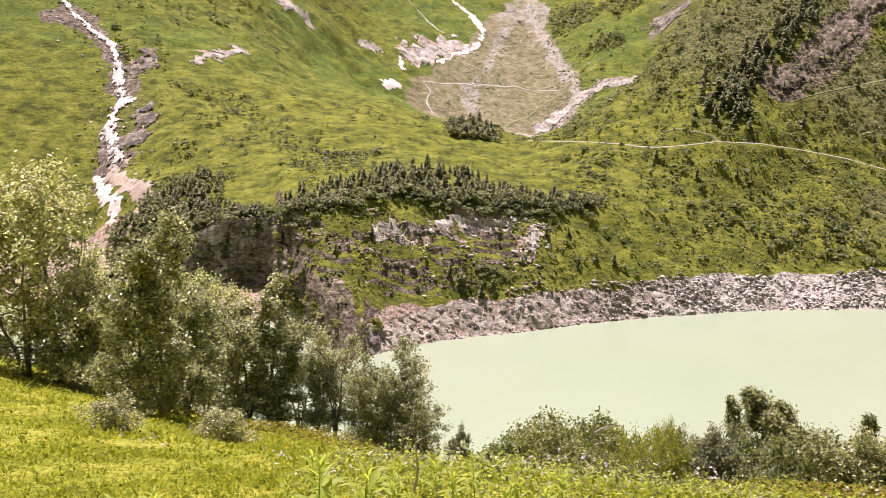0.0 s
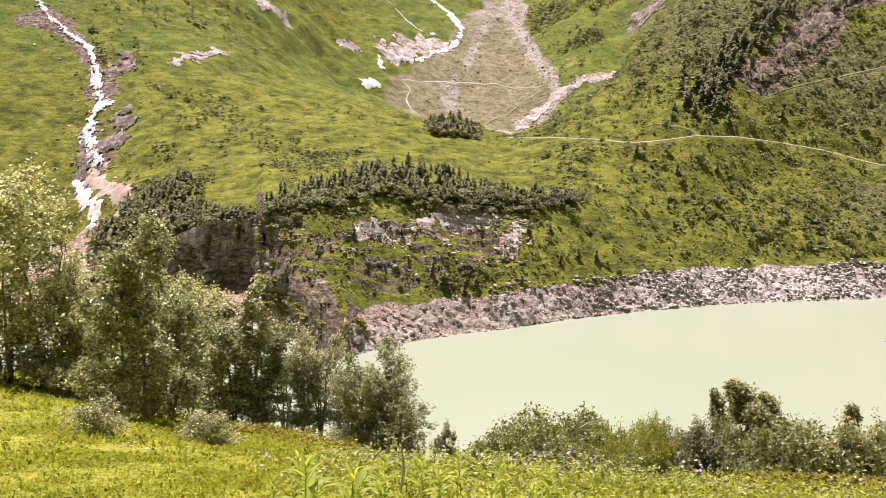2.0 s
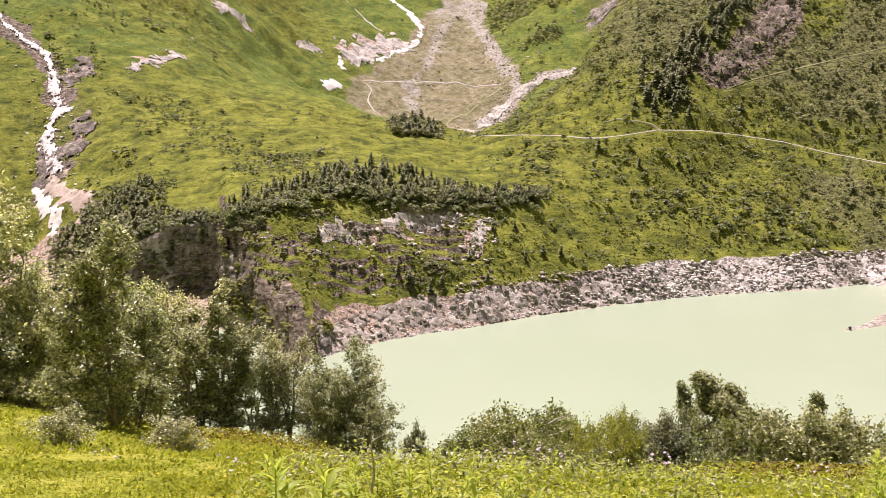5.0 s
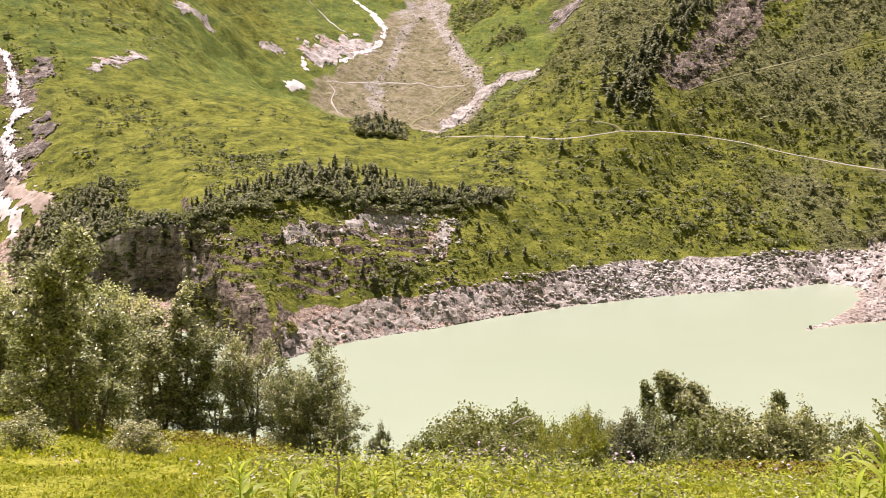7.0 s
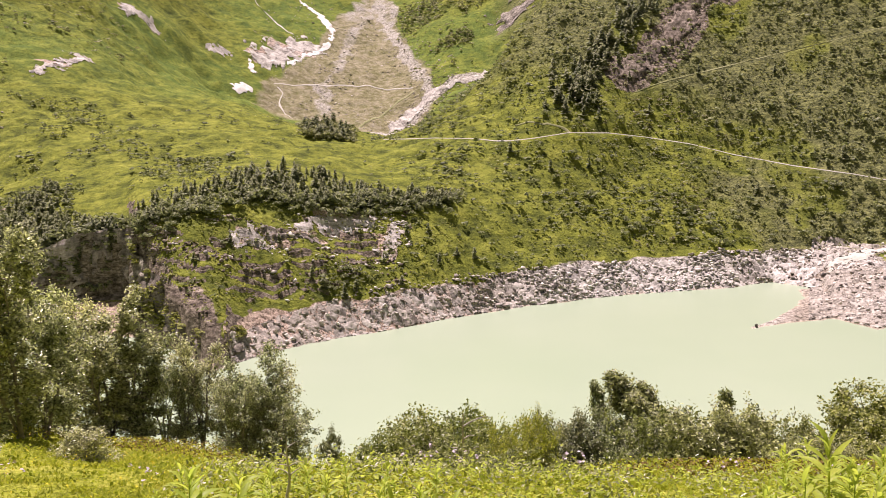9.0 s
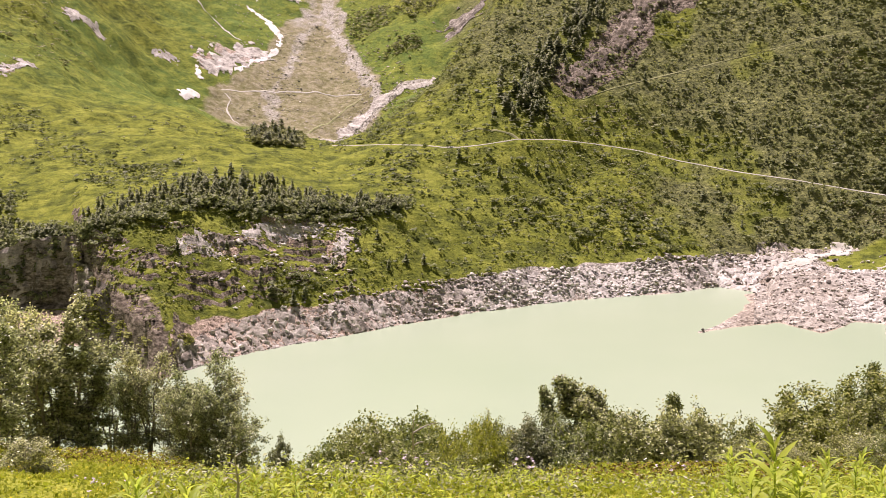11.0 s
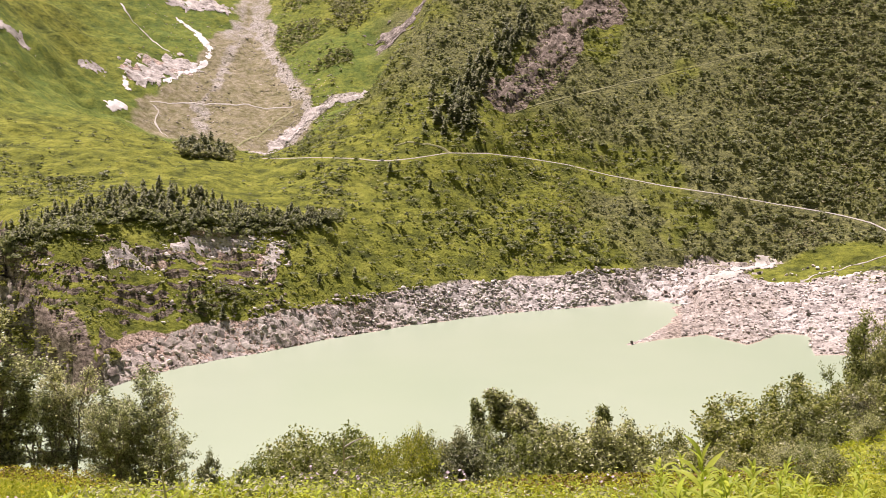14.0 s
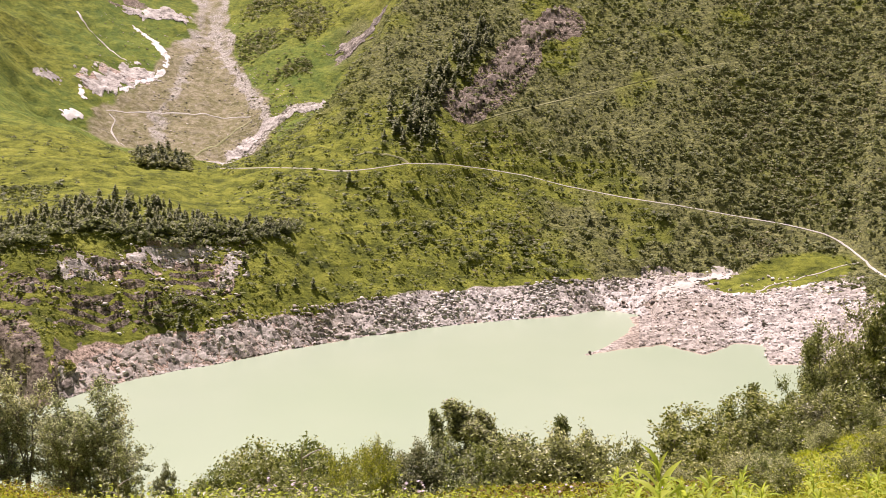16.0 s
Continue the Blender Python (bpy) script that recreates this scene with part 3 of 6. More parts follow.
DARK_BARK = plain("dark_bark", (0.045, 0.035, 0.028), (0.12, 0.095, 0.075), 9.0, 0.9, 0.02)


def stone_material(name, dark, light, scale=0.8):
    """Broken stone: each block of its own tone, with a rough grain."""
    m, t, n = material(name, 0.92)
    geo = t.nodes.new("ShaderNodeNewGeometry")
    grain = noise_node(t, scale, 6, 0.75)
    fac = calc(t, 'ADD', calc(t, 'MULTIPLY', geo.outputs["Random Per Island"], 0.5), calc(t, 'MULTIPLY', grain, 0.5))
    t.links.new(ramp(t, fac, [(0.25, dark), (0.7, light)]), n.inputs["Base Color"])
    bump(t, n, grain, 0.5, 0.1)
    return m


STONE = stone_material("broken_stone", (0.170, 0.150, 0.132), (0.58, 0.530, 0.480))
DARK_STONE = plain("dark_stone", (0.06, 0.055, 0.05), (0.20, 0.18, 0.165), 0.6, 0.9, 0.15)
PALE_STONE = stone_material("pale_stone", (0.200, 0.186, 0.172), (0.78, 0.744, 0.704))


def tube(path, radii, sides=6):
    """Verts and quads of a tapered tube along a path of points."""
    path, radii = np.asarray(path, float), np.asarray(radii, float)
    tang = np.gradient(path, axis=0)
    tang /= np.maximum(np.linalg.norm(tang, axis=1, keepdims=True), 1e-9)
    ref = np.where(np.abs(tang[:, 2:3]) > 0.9, np.array([[1.0, 0, 0]]), np.array([[0, 0, 1.0]]))
    u = np.cross(tang, ref)
    u /= np.linalg.norm(u, axis=1, keepdims=True)
    v = np.cross(tang, u)
    a = np.linspace(0, 2 * np.pi, sides, endpoint=False)
    ring = path[:, None] + radii[:, None, None] * (np.cos(a)[None, :, None] * u[:, None] + np.sin(a)[None, :, None] * v[:, None])
    n = len(path)
    i = np.arange(n * sides).reshape(n, sides)
    j = np.roll(i, -1, axis=1)
    return ring.reshape(-1, 3), np.stack([i[:-1], j[:-1], j[1:], i[1:]], -1).reshape(-1, 4)


def joined(pieces):
    vs, fs, off = [], [], 0
    for v, f in pieces:
        vs.append(v)
        fs.append(np.asarray(f) + off)
        off += len(v)
    return np.concatenate(vs), np.concatenate(fs)


def leaves(rng, centres, size, up=0.75, width=0.6):
    """Rhombic leaves, folded a little along the midrib, one at each centre."""
    n = len(centres)
    d = rng.normal(size=(n, 3))
    d[:, 2] *= 0.6
    d /= np.linalg.norm(d, axis=1, keepdims=True)
    nrm = rng.normal(size=(n, 3)) + np.array([0, 0, up * 3])
    s = np.cross(d, nrm)
    s /= np.maximum(np.linalg.norm(s, axis=1, keepdims=True), 1e-6)
    fold = np.cross(s, d)
    L = size * rng.uniform(0.65, 1.3, (n, 1))
    base, tip = centres - d * L / 2, centres + d * L / 2
    side = s * L * width / 2
    lift = fold * L * 0.12
    v = np.stack([base, centres + side + lift, tip, centres - side + lift], 1).reshape(-1, 3)
    i = np.arange(n)[:, None] * 4
    return v, np.concatenate([i + [0, 1, 2], i + [0, 2, 3]])


def broadleaf(seed, tall, radius, stems=2, leaf=0.085, low=0.12, limbs=14, twigs=7, per=26, rise=0.6, mat=None, taper=0.6):
    """Meshes of a small mountain birch or willow: bent stems, limbs and twigs with leaves along them. Returns trunk and crown."""
    rng = np.random.default_rng(seed)
    wood, cs = [], []
    for s in range(stems):
        ang = 2 * np.pi * (s + rng.uniform(0, 0.8)) / stems
        out = radius * rng.uniform(0.2, 0.6) * (1 if stems > 1 else 0.2)
        top = np.array([out * np.cos(ang), out * np.sin(ang), tall * (rng.uniform(0.68, 0.92) if s else 0.95)])
        k = np.linspace(0, 1, 9)[:, None]
        path = k * top + np.sin(k * np.pi) * rng.normal(size=3) * 0.12 * radius + rng.normal(size=(9, 3)) * 0.022 * tall * k
        path[0, 2] = -0.25
        r0 = 0.0115 * tall * rng.uniform(0.7, 1.2)
        wood.append(tube(path, r0 * (1 - 0.88 * k[:, 0]), 7))
        for q in range(limbs):
            f = low + (0.98 - low) * (q + rng.uniform(0, 1)) / limbs
            p0 = np.array([np.interp(f, k[:, 0], path[:, c]) for c in range(3)])
            a = rng.uniform(0, 2 * np.pi)
            reach = radius * np.clip(1.15 * (1.02 - f) ** taper, 0.14, 0.95) * rng.choice([0.5, 0.75, 0.95, 1.2])
            p1 = p0 + np.array([np.cos(a) * reach, np.sin(a) * reach, reach * rng.uniform(0.2, 1.1) * rise * (1 if f > 0.4 else 0.1)])
            kk = np.linspace(0, 1, 5)[:, None]
            limb = p0 + (p1 - p0) * kk + np.sin(kk * np.pi) * rng.normal(size=3) * 0.08 * reach
            wood.append(tube(limb, r0 * (1 - 0.8 * f) * 0.45 * (1 - 0.85 * kk[:, 0]) + 0.004, 5))
            for w in range(twigs):
                g = 0.3 + 0.7 * (w + rng.uniform(0, 1)) / twigs
                t0 = np.array([np.interp(g, kk[:, 0], limb[:, c]) for c in range(3)])
                d = (p1 - p0) / max(reach, 1e-3) * 0.6 + rng.normal(size=3) * 0.75
                d /= np.linalg.norm(d)
                L = radius * rng.uniform(0.14, 0.34)
                n = int(0.72 * per * rng.uniform(0.3, 1.7))
                u = rng.uniform(0.1, 1.05, n)[:, None]
                cs.append(t0 + d * L * u + rng.normal(size=(n, 3)) * (0.10 * L + 0.4 * leaf))
                if w % 2 == 0:
                    wood.append(tube(np.stack([t0, t0 + d * L * 0.5, t0 + d * L * 0.9]), [0.006, 0.004, 0.002], 3))
    c = np.concatenate(cs)
    c = c[c[:, 2] > 0.02 * tall]
    tv, tf = joined(wood)
    lv, lf = leaves(rng, c, leaf, 0.5)
    return fast_mesh("trunk", tv, tf, BARK, True), fast_mesh("crown", lv, lf, mat or LEAF)


def spruce(seed, tall):
    """Meshes of a narrow mountain spruce: trunk, and drooping tiers of needled boughs."""
    rng = np.random.default_rng(seed)
    trunk = tube([(0, 0, -0.5), (0.02, 0, tall * 0.5), (0, 0.02, tall)], [0.035 * tall, 0.02 * tall, 0.004 * tall], 6)
    v, f = [], []
    tiers = 11
    for k in range(tiers):
        z = tall * (0.06 + 0.90 * k / (tiers - 1))
        reach = tall * 0.27 * (1 - k / tiers) ** 0.4 * rng.uniform(0.55, 1.3)
        for b in range(8):
            a = 2 * np.pi * (b + rng.uniform(0, 0.9)) / 8
            L = reach * rng.uniform(0.45, 1.3)
            d, s = np.array([np.cos(a), np.sin(a), 0]), np.array([-np.sin(a), np.cos(a), 0])
            z0 = z + rng.uniform(-0.06, 0.06) * tall
            root = np.array([0, 0, z0 + 0.05 * tall])
            mid = d * L * 0.6 + np.array([0, 0, z0 + 0.015 * tall])
            tip = d * L + np.array([0, 0, z0 - 0.02 * tall])
            w = L * 0.30
            i = len(v)
            v += [root, mid + s * w - [0, 0, 0.04 * tall], tip, mid - s * w - [0, 0, 0.04 * tall], mid + [0, 0, 0.02 * tall]]
            f += [(i, i + 1, i + 4), (i + 1, i + 2, i + 4), (i + 2, i + 3, i + 4), (i + 3, i, i + 4)]
    i = len(v)
    v += [np.array([0.05 * tall, 0, tall * 0.9]), np.array([-0.03 * tall, 0.04 * tall, tall * 0.9]), np.array([-0.03 * tall, -0.04 * tall, tall * 0.9]), np.array([0, 0, tall * 1.06])]
    f += [(i, i + 1, i + 3), (i + 1, i + 2, i + 3), (i + 2, i, i + 3)]
    return fast_mesh("trunk", *trunk, DARK_BARK, True), fast_mesh("crown", np.array(v), f, NEEDLE)


def stone_shape(rng, detail=1):
    """A broken, angular stone about one metre across: verts and triangles."""
    bm = bmesh.new()
    bmesh.ops.create_icosphere(bm, subdivisions=detail, radius=0.5)
    cuts = rng.normal(size=(11, 3))
    cuts /= np.linalg.norm(cuts, axis=1, keepdims=True)
    depth = rng.uniform(0.10, 0.36, 11)
    v = np.array([p.co[:] for p in bm.verts])
    for c, dd in zip(cuts, depth):
        over = np.maximum(v @ c - dd, 0)
        v -= over[:, None] * c
    v *= rng.uniform(0.5, 0.85, 3) / np.maximum(np.ptp(v, axis=0), 0.3)
    v += rng.normal(size=v.shape) * 0.02
    f = np.array([[p.index for p in q.verts] for q in bm.faces])
    bm.free()
    return v, f


def scattered(shapes, rng, x, y, z, size, squash=0.7, sink=0.2):
    """Many copies of a few shapes joined into one mesh's arrays."""
    pieces = []
    kind = rng.integers(0, len(shapes), len(x))
    for s, (v, f) in enumerate(shapes):
        w = np.where(kind == s)[0]
        if not len(w):
            continue
        a = rng.uniform(0, 2 * np.pi, len(w))
        sc = size[w][:, None, None] * np.stack([rng.uniform(0.7, 1.3, len(w)), rng.uniform(0.7, 1.3, len(w)), squash * rng.uniform(0.6, 1.3, len(w))], -1)[:, None, :]
        p = v[None] * sc
        ca, sa = np.cos(a)[:, None], np.sin(a)[:, None]
        q = np.stack([p[..., 0] * ca - p[..., 1] * sa, p[..., 0] * sa + p[..., 1] * ca, p[..., 2]], -1)
        q += np.stack([x[w], y[w], z[w] - sink * size[w] + 0.5 * squash * size[w] * (1 if sink >= 0 else 0)], -1)[:, None, :]
        fi = f[None] + (np.arange(len(w)) * len(v))[:, None, None]
        pieces.append((q.reshape(-1, 3), fi.reshape(-1, f.shape[1])))
    return joined(pieces)


# ---- trails, snow and streams across the valley ----
def laid(name, line, widths, mat, label, category, kind="", **kw):
    return tagged(ribbon(name, line, widths, mat, **kw), label, category, kind=kind)


TRAIL = [(b, d) for b, d, h in BENCHES[0]] + [(36.4, 392), (38.0, 372)]
laid("road", TRAIL, [0.6, 0.7, 0.75, 0.75, 0.8, 0.9, 1.3], GRAVEL, "pale gravel lakeside track along the slope", "track", "structure", lift=0.35, ragged=0.25, seed=13)
laid("road", [(10.2, 413), (11.02, 414), (12.7, 411), (13.83, 409)], [0.5, 0.7], TRACK, "grassy footpath above the track", "path", "structure", lift=0.3, ragged=0.8, seed=14)
UP_PATH = [(b, d) for b, d, h in BENCHES[1]]
laid("road", UP_PATH, [0.5, 0.7, 0.6, 0.4], TRACK, "grassy footpath climbing the steep scrub slope", "path", "structure", lift=0.4, ragged=0.7, seed=15)
laid("road", [(-1.41, 674), (0.27, 686), (1.94, 692), (3.33, 696), (4.73, 694), (5.83, 686)], [0.8, 1.1, 0.9], GRAVEL, "narrow footpath across the scree fan", "path", "structure", lift=0.35, ragged=0.5, seed=16)
laid("road", [(5.83, 684), (4.75, 674), (3.11, 646), (2.6, 628)], [1.0, 1.3, 1.0], TRACK, "worn path down the scree fan", "path", "structure", lift=0.35, ragged=0.7, seed=18)
laid("road", [(35.6, 404), (34.4, 404), (32.9, 398), (31.6, 388), (30.2, 378)], [0.8, 0.7, 0.5], GRAVEL, "gravel track branching down to the lake", "track", "structure", lift=0.25, ragged=0.8, seed=19)
laid("road", [(-1.26, 672), (-0.56, 670), (-1.11, 654), (-0.68, 644), (-0.3, 628)], [0.7, 0.9, 0.8], GRAVEL, "thin pale runnel down the fan's edge", "path", "structure", lift=0.35, ragged=0.9, seed=20)
laid("stream", [(-2.4, 815), (-1.89, 792), (-1.33, 784), (-0.49, 759), (-0.06, 748)], [1.4, 0.7, 0.9, 0.5], FOAM, "thin white stream on the green mountainside", "stream", "structure", lift=0.35, ragged=1.8, seed=7)


def patch(line, half, lift, label, seed, mat, step=0.5, name="rock_outcrop", category="rock", rough=1.0, kind="structure", broken=0.0):
    """A ragged sheet of rock, snow or stones that lies along a line of (bearing, distance)."""
    pts = np.array([polar(*p) for p in line])
    x0, y0 = pts.min(0) - 1.4 * half
    x1, y1 = pts.max(0) + 1.4 * half
    nu, nv = max(8, int((x1 - x0) / step)), max(8, int((y1 - y0) / step))
    x, y = np.meshgrid(np.linspace(x0, x1, nu), np.linspace(y0, y1, nv), indexing="ij")
    fall = 1 - near_line(x, y, line) / half + 0.75 * fbm(x, y, half * 1.1, seed, 5) + broken * fbm(x, y, half * 0.42, seed + 4, 4)
    cut = np.floor(4 * value_noise(x / (half * 0.45), y / (half * 0.45), seed + 1)) / 4 + 0.5 * np.floor(3 * value_noise(x / (half * 0.18), y / (half * 0.18), seed + 2)) / 3
    top = lift * (0.25 + rough * (cut + 0.4 * fbm(x, y, half * 0.25, seed + 3, 3)))
    z = height(x, y) + np.where(fall > 0.25, np.maximum(top, 0.08) * smooth(0.2, 0.5, fall) + 0.12, -0.5)
    i = np.arange(nu * nv).reshape(nu, nv)
    f = np.stack([i[:-1, :-1], i[1:, :-1], i[1:, 1:], i[:-1, 1:]], -1).reshape(-1, 4)
    keep = (fall.reshape(-1)[f] > 0.2).all(1)
    used, f = np.unique(f[keep], return_inverse=True)
    me = fast_mesh(name, np.stack([x, y, z], -1).reshape(-1, 3)[used], f.reshape(-1, 4), mat)
    return tagged(new(name, me), label, category, kind=kind)


def rock_patch(a, b, half, lift, label, seed, mat, step=0.5):
    return patch([a, b], half * 1.25, lift * 0.42, label, seed, mat, step, broken=0.9)


def snow_patch(line, half, label, seed, mat=None, step=0.5):
    return patch(line, half, 0.5, label, seed, mat or SNOW, step, "old_snow", "snow", 0.5, "")


for line, half, seed in ((FALL[1:6], 1.5, 421), (FALL[4:8], 1.9, 422), (FALL[6:9], 2.5, 423), ([(-15.02, 467), (-15.6, 464), (-16.07, 461)], 1.3, 424), (FALL[8:13], 2.7, 425), (FALL[10:13], 1.8, 426)):
    patch(line, half, 0.7, "white mountain stream tumbling down a rocky gully", seed, FOAM, 0.35, "waterfall", "waterfall", 0.9, broken=0.75)
snow_patch([(-15.92, 424), (-16.3, 416), (-15.8, 405), (-15.1, 392), (-14.75, 383)], 4.4, "brown dirty avalanche snow below the waterfall", 402, DIRTY_SNOW)
snow_patch([(-14.8, 380), (-15.3, 373), (-16.2, 374), (-16.8, 370), (-17.6, 372)], 6.0, "grey-brown avalanche debris spread below the gully", 408, DIRTY_SNOW)
snow_patch([(-16.87, 424), (-16.7, 415), (-16.56, 406), (-16.3, 397), (-16.05, 390), (-16.2, 381)], 2.5, "white tongue of old snow in the gully", 403, None, 0.4)
snow_patch([(0.18, 812), (0.8, 800), (1.16, 792), (1.73, 769), (1.66, 756)], 2.2, "curved strip of old snow beside the scree", 404)
snow_patch([(1.2, 790), (1.73, 769)], 3.0, "white patch of old snow beside the scree", 409)
snow_patch([(1.5, 748), (1.06, 738), (0.24, 718), (-0.45, 704)], 2.6, "curved strip of old snow beside the scree", 407)
snow_patch([(-3.07, 648), (-2.52, 656)], 4.0, "small patch of old snow on grass", 405)
snow_patch([(-2.31, 693), (-2.19, 681)], 2.6, "narrow patch of old snow in a gully", 406)
patch([(9.3, 684), (8.83, 678), (7.48, 672), (6.66, 672)], 3.0, 0.5, "pale stony stream bed running out of the gorge", 411, PALE_ROCK, 0.5, "stony_bed", "stream bed")
patch([(6.6, 672), (6.27, 667), (5.47, 660), (4.66, 644), (4.1, 600), (3.83, 566)], 5.5, 0.7, "pale stony stream bed at the foot of the scree", 412, PALE_ROCK, 0.5, "stony_bed", "stream bed")
patch([(29.0, 403), (28.3, 394), (27.6, 387), (26.9, 381), (26.2, 375)], 5.0, 0.25, "smooth pale sand and gravel running down to the lake", 413, GRAVEL, 0.5, "sand_ramp", "gravel")


rock_patch((-1.7, 702), (0.6, 744), 8, 1.6, "pale grey ice-smoothed bedrock slabs beside the snow", 601, PALE_ROCK, 0.6)
rock_patch((0.4, 835), (1.9, 847), 9, 1.6, "pale bedrock high beside the scree", 619, PALE_ROCK, 0.7)
rock_patch((-4.0, 688), (-3.5, 694), 4, 1.5, "grey rock outcrop beside the snow", 602, PALE_ROCK, 0.7)
rock_patch((-12.2, 504), (-9.94, 533), 3.2, 1.0, "pale rock outcrop in the green mountainside", 603, PALE_ROCK)
rock_patch((-8.04, 652), (-6.95, 662), 5, 1.2, "pale rock outcrop high on the green slope", 604, PALE_ROCK, 0.6)
rock_patch((-3.1, 308), (-2.0, 310), 2.6, 0.44, "light grey rock outcrop on the promontory", 605, PALE_ROCK, 0.3)
rock_patch((-1.6, 312.5), (0.4, 316.5), 1.6, 0.50, "dark overhanging rock ledge", 606, CRAG, 0.3)
rock_patch((0.7, 323), (2.2, 330), 3.0, 0.55, "light grey fractured crag below the spruces", 607, PALE_ROCK, 0.3)
rock_patch((2.7, 331), (3.6, 336), 2.6, 0.50, "light grey rock outcrop below the spruces", 608, PALE_ROCK, 0.3)
rock_patch((4.0, 322), (4.6, 331), 1.8, 0.44, "pale rock slab among the shrubs", 609, PALE_ROCK, 0.3)
rock_patch((-0.6, 318), (0.2, 321), 2.2, 0.39, "grey rock outcrop in the steep grass", 610, PALE_ROCK, 0.3)
rock_patch((10.1, 740), (11.9, 748), 10, 1.6, "grey crags above the stream gorge", 613, CRAG, 0.8)
rock_patch((-15.4, 432), (-14.7, 456), 4.5, 1.8, "dark gully wall beside the waterfall", 614, CRAG, 0.5)
rock_patch((-15.1, 490), (-14.2, 508), 4.0, 1.6, "dark gully wall beside the waterfall", 615, CRAG, 0.5)
rock_patch((-16.6, 446), (-16.5, 424), 3.0, 1.4, "dark gully rocks beside the waterfall", 616, CRAG, 0.5)
CRAG_LINE = [(15.9, 449), (16.9, 457), (17.6, 472), (18.3, 484), (18.9, 493), (19.8, 506), (20.7, 516)]
patch(CRAG_LINE[:4], 5.0, 1.5, "brown crumbling crag on the steep scrub slope", 617, BROWN_CRAG, 0.4, broken=0.5)
patch(CRAG_LINE[3:], 6.5, 1.8, "brown crumbling crag high on the scrub slope", 618, BROWN_CRAG, 0.45, broken=0.5)


def shrub_shape(rng, n=11, leaf=1.0):
    """A low leafy dome about one metre across, of tilted leaf sprays."""
    d = rng.normal(size=(n, 3))
    d[:, 2] = np.abs(d[:, 2]) + 0.15
    d /= np.linalg.norm(d, axis=1, keepdims=True)
    c = d * rng.uniform(0.32, 0.5, (n, 1)) * np.array([1, 1, 0.85])
    a = rng.normal(size=(n, 3)) + d * 0.3
    a /= np.linalg.norm(a, axis=1, keepdims=True)
    s = np.cross(a, d)
    s /= np.maximum(np.linalg.norm(s, axis=1, keepdims=True), 1e-6)
    L = rng.uniform(0.20, 0.36, (n, 1)) * leaf
    v = np.stack([c - a * L, c + s * L * 0.7 + d * 0.05, c + a * L, c - s * L * 0.7], 1).reshape(-1, 3)
    i = np.arange(n)[:, None] * 4
    return v, np.concatenate([i + [0, 1, 2], i + [0, 2, 3]])


# ---- rock faces ----
def rock_face(name, foot, head, label, seed, rough=1.2, step=0.45, mat=None, long=1.0, green=0.0):
    """A fractured rock wall between a line at its foot and a line at its head, both of (bearing, distance, height)."""
    def dense(line, n):
        p = np.array([(*polar(b, d), h) for b, d, h in line])
        s = np.linspace(0, 1, len(p))
        q = np.linspace(0, 1, n)
        return np.stack([np.interp(q, s, p[:, c]) for c in range(3)], -1)

    a, b = np.array([polar(foot[0][0], foot[0][1])]), np.array([polar(foot[-1][0], foot[-1][1])])
    n = max(16, int(np.linalg.norm(b - a) / step))
    lo, hi = dense(foot, n), dense(head, n)
    back = hi[:, :2] / np.linalg.norm(hi[:, :2], axis=1, keepdims=True)
    hi[:, :2] += back * 1.6
    hi[:, 2] -= 0.3
    m = max(12, int(np.mean(hi[:, 2] - lo[:, 2]) / step))
    v = np.linspace(0, 1, m)[None, :, None]
    p = lo[:, None] * (1 - v) + hi[:, None] * v
    along = np.gradient(lo, axis=0)
    out = np.stack([along[:, 1], -along[:, 0], 0 * along[:, 0]], -1)
    out /= np.maximum(np.linalg.norm(out, axis=1, keepdims=True), 1e-6)
    u = np.cumsum(np.linalg.norm(along, axis=1))[:, None] / long + 0 * p[..., 2]
    z = p[..., 2]
    blocks = np.floor(3.0 * value_noise(u / 3.2 + 0.15 * z, z / 2.0, seed)) / 3.0 + 0.6 * np.floor(2.5 * value_noise(u / 1.3, z / 0.9 + 0.2 * u, seed + 1)) / 2.5
    push = rough * (1.5 * fbm(u, z * 0.6, 8, seed + 2, 3) + 0.9 * (blocks - 0.75) + 0.35 * fbm(u, z, 1.2, seed + 3, 3))
    edge = 1.0 + 0 * v[..., 0]
    p = p + out[:, None] * (push * edge)[..., None]
    p[..., 2] += 0.35 * rough * fbm(u, z, 3, seed + 5, 3) * edge
    i = np.arange(n * m).reshape(n, m)
    f = np.stack([i[:-1, :-1], i[1:, :-1], i[1:, 1:], i[:-1, 1:]], -1).reshape(-1, 4)
    if green:
        rng = np.random.default_rng(seed)
        spots = p[(green * 0.6 + fbm(u, z * 2.2, 6, seed + 7, 3) > 0.25) & (rng.uniform(size=z.shape) < 0.5)]
        size = rng.uniform(0.6, 2.0, len(spots))
        shapes = [shrub_shape(rng, 16, 0.8) for _ in range(5)]
        me = fast_mesh("ledge_growth", *scattered(shapes, rng, spots[:, 0], spots[:, 1], spots[:, 2] - 0.1, size, 0.6, -0.0), TUFT)
        tagged(new("ledge_growth", me), "grass tufts and low shrubs on the cliff's ledges", "shrubs", kind="stuff")
    return tagged(new(name, fast_mesh(name, p.reshape(-1, 3), f, mat or CRAG)), label, "cliff", kind="structure")


